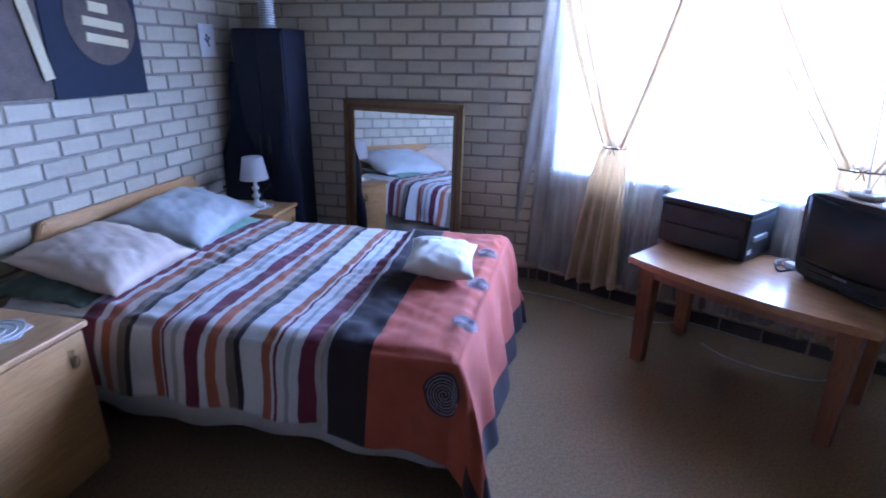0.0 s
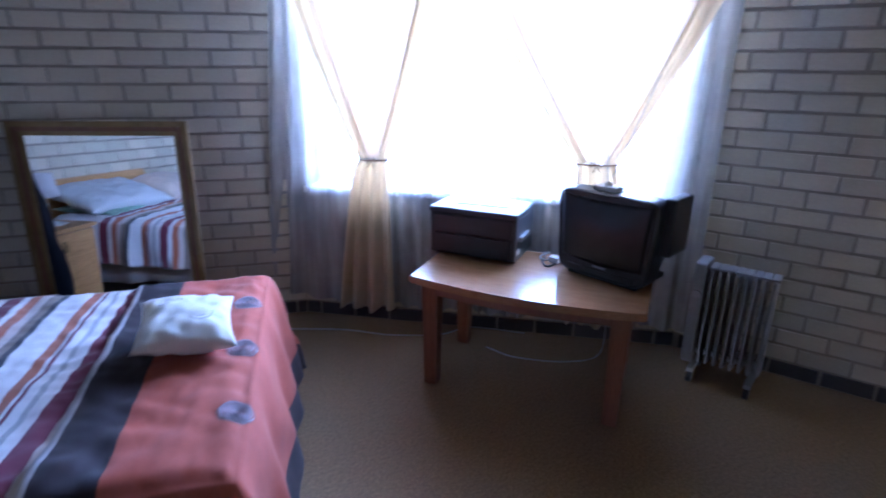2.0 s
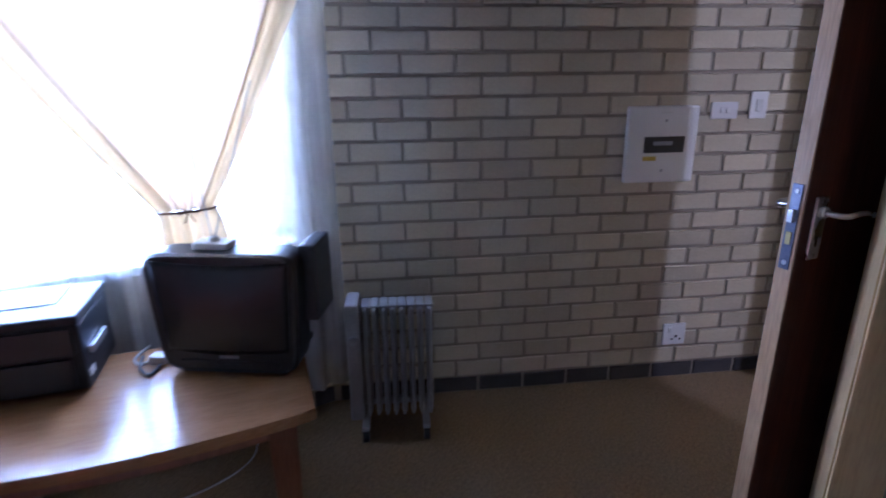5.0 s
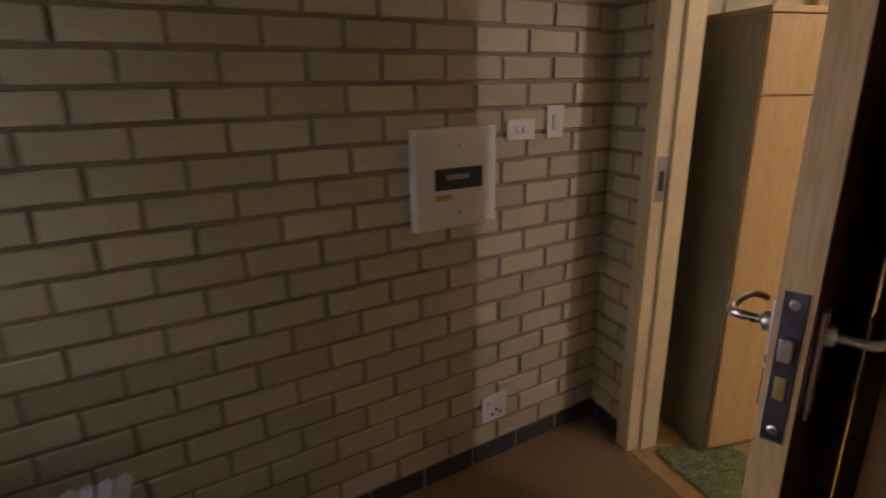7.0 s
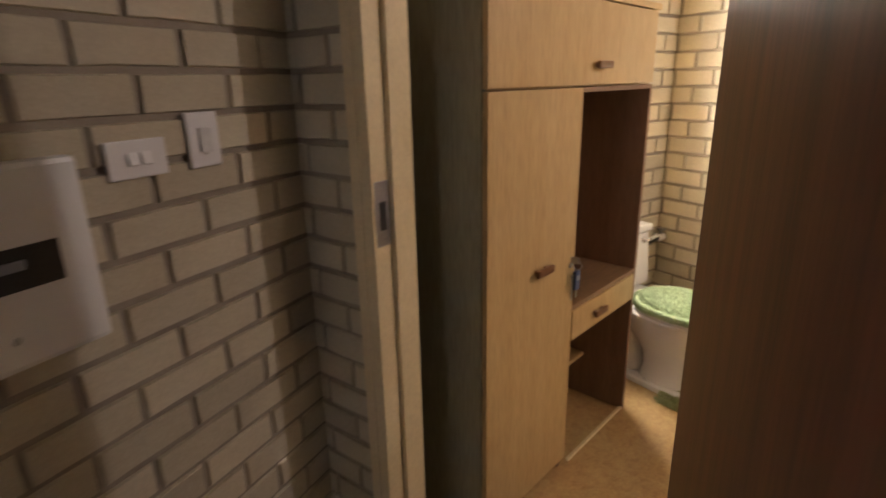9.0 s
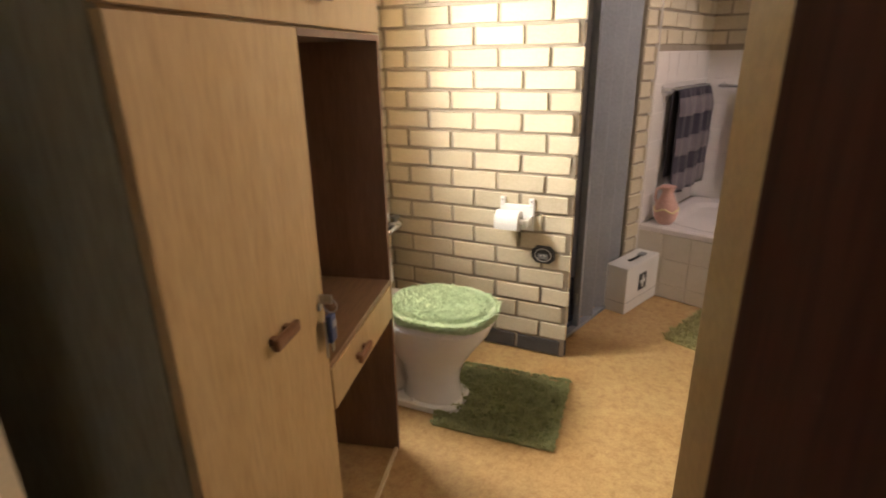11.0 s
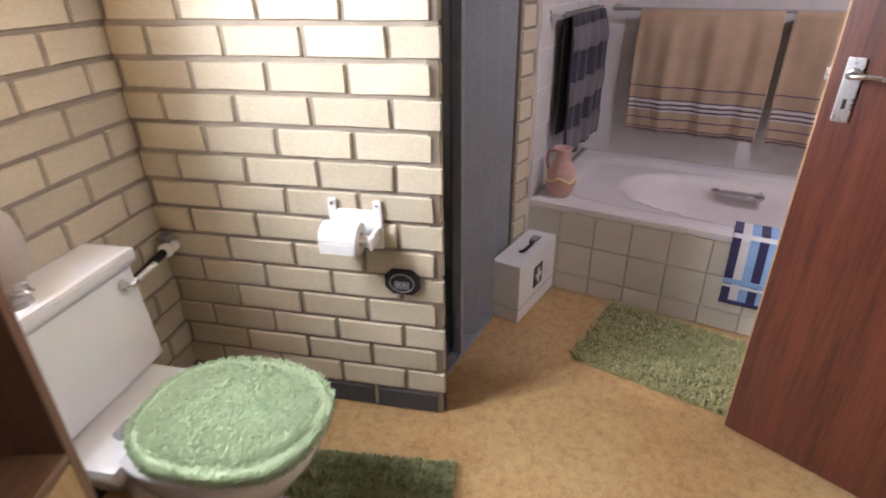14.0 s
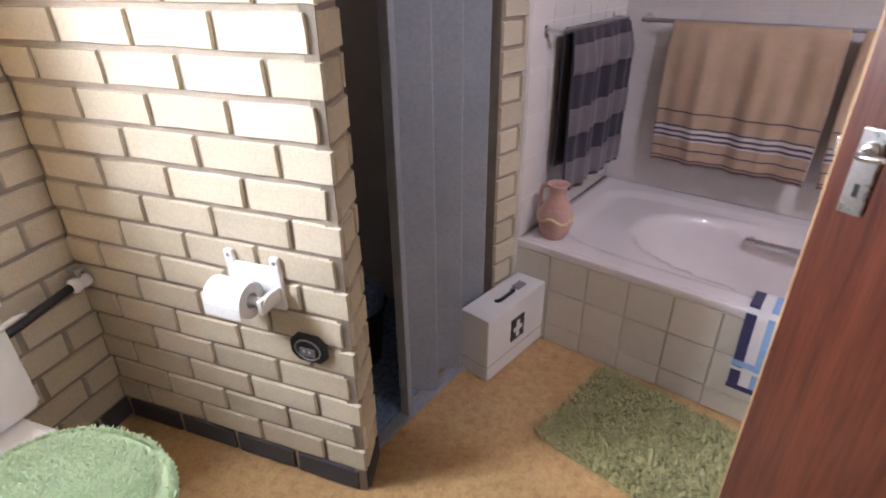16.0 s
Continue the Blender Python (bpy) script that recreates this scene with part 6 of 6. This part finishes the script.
def tile_area(parent, m, x0, x1, zs, pitch, material, y=0.0):
    cache = {}
    for za, zb in zip(zs, zs[1:]):
        x = x0
        while x < x1 - 0.01:
            xe = min(x + pitch, x1)
            key = (round(xe - x, 4), round(zb - za, 4))
            if key not in cache:
                cache[key] = tile_mesh(key[0] - 0.003, key[1] - 0.003, material)
            ob = new("tile", cache[key])
            ob.parent = parent
            ob.matrix_basis = m @ Matrix.Translation((x, y, za))
            x = xe


tile_area(tub, Matrix(), 0.004, BL, [0.0, 0.085, 0.235, 0.378], 0.15, M_TILE2, 0.004)
ZW = [BZ + 0.004] + [BZ + 0.004 + 0.152 * k for k in range(1, 6)] + [1.33]
for wl, ln in ((w_bathend, span(K, L)), (w_bathlong, 1.9)):
    tile_area(wl, Matrix(), 0.006, ln, ZW, 0.152, M_TILE, -0.001)
    part("tile_bed", box(0.006, ln, -0.0068, -0.0002, BZ, 1.33), M_WALLGROUT, wl)


def towel(m, w, drop_f, drop_b, bands, material, label, rod=True, group="hanging towels"):
    """Towel folded over a rail at the origin, hanging on both sides, with woven bands on its front."""
    t = thing("towel", m, label, "towel", group)
    tot = drop_f + drop_b

    def fn(u, v, lift=0.0):
        s = v * tot
        x = w * (u - 0.5) * (1 + 0.03 * math.sin(v * 5))
        wave = 0.010 * math.sin(u * 17 + 1.5 * v) + 0.006 * math.sin(u * 41)
        if s < drop_f:
            d = drop_f - s
            k = min(1, d / 0.12)
            return (x, -0.016 - lift - 0.018 * k + wave * k, -d + 0.014)
        d = s - drop_f
        k = min(1, d / 0.1)
        return (x, 0.016 + 0.004 * k + wave * 0.3 * k, -d + 0.014)

    part("cloth", sheet(fn, 48, 40, 0.005), material, t, smooth=True)
    for a, c, mat in bands:
        part("band", sheet(lambda u, v: fn(u, (drop_f - (c + (a - c) * v)) / tot, 0.0035), 48, 5, 0.002), mat, t, smooth=True)
    return t


LW = frame_at(L, LL)
EW = frame_at(K, L)


def rail(m, x0, x1, z, y, name_label):
    r = thing("towel_rail", m, name_label, "towel rail", "towel rails")
    part("bar", tube([(x0, y, z), (x1, y, z)], 0.008, 10), M_STEEL, r)
    for x in (x0 + 0.01, x1 - 0.01):
        b = part("bracket", tube([(x, y, z), (x, -0.006, z)], 0.009, 10), M_CHROME, r)
        part("rose", lathe([(0.022, 0), (0.018, 0.006)], 14, m=pose(x, -0.006, z, 90, 0, 0)), M_CHROME, b)


rail(EW, 0.10, span(K, L) - 0.14, 1.135, -0.065, "steel towel rail at the end of the bath")
towel(EW @ pose(0.43, -0.065, 1.135), 0.52, 0.60, 0.5, [(0.06, 0.16, M_GREYTOWEL), (0.28, 0.38, M_GREYTOWEL), (0.48, 0.585, M_GREYTOWEL)], M_NAVYTOWEL, "black towel with broad grey bands over the rail")
rail(LW, 0.10, 1.60, 1.125, -0.065, "steel towel rail along the bath")
tan_bands = [(0.352, 0.357, M_LILAC), (0.412, 0.417, M_LILAC), (0.420, 0.431, M_WHITECLOTH), (0.434, 0.440, M_LILAC), (0.443, 0.452, M_WHITECLOTH), (0.455, 0.461, M_LILAC), (0.464, 0.470, M_WHITECLOTH), (0.505, 0.510, M_LILAC), (0.548, 0.552, M_LILAC), (0.562, 0.568, M_LILAC)]
towel(LW @ pose(0.53, -0.065, 1.125), 0.58, 0.575, 0.5, tan_bands, M_TAN, "tan bath towel with white and purple woven stripes")
towel(LW @ pose(1.16, -0.065, 1.125), 0.58, 0.575, 0.5, tan_bands, M_TAN, "second tan bath towel with white and purple woven stripes")
hm = BT @ pose(0.915, 0.012, BZ + 0.004)


def bath_hand_towel():
    t = thing("hand_towel", hm, "white, navy and sky blue striped hand towel over the bath rim", "towel")
    w, f, bk2 = 0.21, 0.27, 0.10
    cols = [M_NAVYBLUE, M_WHITECLOTH, M_SKYBLUE, M_NAVYBLUE, M_SKYBLUE, M_WHITECLOTH, M_NAVYBLUE]

    def pt(x, s, lift=0.0):
        if s < bk2:
            return (x, bk2 - s, 0.006 + lift)
        d = s - bk2
        return (x + 0.02 * d, -0.018 - lift - 0.02 * min(1, d / 0.1), 0.004 - d)

    part("cloth", sheet(lambda u, v: pt(-w / 2 + w * u, v * (f + bk2)), 10, 24, 0.006), M_WHITECLOTH, t, smooth=True)
    for k, mat in enumerate(cols):
        if mat is M_WHITECLOTH:
            continue
        xa, xb = -w / 2 + w * k / len(cols), -w / 2 + w * (k + 1) / len(cols)
        part("stripe", sheet(lambda u, v: pt(xa + (xb - xa) * u, v * (f + bk2), 0.004), 3, 24, 0.003), mat, t)
    for z0, z1, mat in ((0.165, 0.185, M_SKYBLUE), (0.19, 0.20, M_WHITECLOTH), (0.255, 0.272, M_NAVYBLUE)):
        part("border", sheet(lambda u, v: pt(-w / 2 - 0.002 + (w + 0.004) * u, bk2 + z0 + (z1 - z0) * v, 0.008), 6, 2, 0.003), mat, t)


bath_hand_towel()


def vase():
    v = thing("vase", BT @ pose(0.110, 0.095, BZ + 0.0035), "pink terracotta jug with rope trim on the bath rim", "vase")
    part("jug", lathe([(0.038, 0), (0.055, 0.025), (0.066, 0.065), (0.060, 0.11), (0.040, 0.15), (0.030, 0.175), (0.032, 0.20), (0.042, 0.215), (0.038, 0.215), (0.028, 0.195), (0.026, 0.17)], 28), M_TERRA, v, smooth=True)
    part("handle", tube(curve_smooth([(-0.030, 0, 0.20), (-0.062, 0, 0.19), (-0.068, 0, 0.14), (-0.058, 0, 0.11)], 6), 0.008, 8), M_TERRA, v)
    part("rope", tube([(0.064 * math.cos(i * 0.2618), 0.064 * math.sin(i * 0.2618), 0.085 + 0.01 * math.sin(i * 1.1)) for i in range(24)], 0.006, 6, closed=True), M_STRAW, v, "straw-coloured rope trim")


vase()


def first_aid_box():
    m = frame_at((2.616, -2.448), (2.462, -2.796))
    f = thing("first_aid_box", m, "white metal first aid box standing on the floor", "first aid box")
    w, d, h = 0.375, 0.125, 0.262
    part("body", box(0, w, 0, d, 0, h, 0.004), M_WHITE, f)
    part("seam", box(-0.001, w + 0.001, -0.001, d + 0.001, 0.062, 0.064), M_GREY, f)
    s = part("badge", box(0.135, 0.215, -0.003, 0.0, 0.10, 0.195), M_BLACK, f, "black badge with a white cross")
    part("cross", box(0.166, 0.184, -0.005, -0.003, 0.113, 0.182), M_WHITE, s)
    part("cross", box(0.149, 0.201, -0.0055, -0.003, 0.139, 0.156), M_WHITE, s)
    part("handle", tube(curve_smooth([(0.12, d / 2, h), (0.125, d / 2 - 0.02, h + 0.012), (0.20, d / 2 - 0.02, h + 0.014), (0.22, d / 2, h)], 6), 0.007, 8), M_BLACK, f, "black folding handle")
    part("clasp", box(0.235, 0.285, d / 2 - 0.02, d / 2 + 0.012, h, h + 0.008, 0.002), M_GREY, f)


first_aid_box()

# ---------- bathroom: curtain at the small window ----------
bc = thing("bathroom_curtain", frame_at(BK0, (3.725, -2.9)) @ pose(0, -0.03, 0), "short cream curtain drawn aside at the bathroom window", "curtain")
part("cloth", sheet(lambda u, v: (1.06 + 0.36 * u, -0.018 * math.sin(u * 30 + 0.6 * v) - 0.02, 2.10 - 1.12 * v), 60, 8, 0.002), M_DRAPE, bc, smooth=True)
part("curtain_rod", tube([(1.05, -0.01, 2.115), (2.06, -0.01, 2.115)], 0.008, 8), M_STEEL, bc)
for x in (1.07, 2.04):
    part("bracket", box(x - 0.008, x + 0.008, -0.012, 0.032, 2.105, 2.125), M_STEEL, bc)

# ---------- bathroom: ceiling light ----------
LAMP_AT = (1.32, -1.88)
cl = thing("ceiling_light", pose(LAMP_AT[0], LAMP_AT[1], ROOM_H), "round white ceiling light in the bathroom", "ceiling light")
part("base", lathe([(0.09, -0.025), (0.10, -0.012), (0.10, 0.0)], 24), M_WHITE, cl)
part("bulb", lathe([(0.015, -0.09), (0.03, -0.075), (0.03, -0.05), (0.015, -0.026)], 16), emit("lit_bulb", (1.0, 0.82, 0.68), 4.0), cl, "lit bulb", smooth=True)


for args in BRICKS:
    lay_bricks(*args)
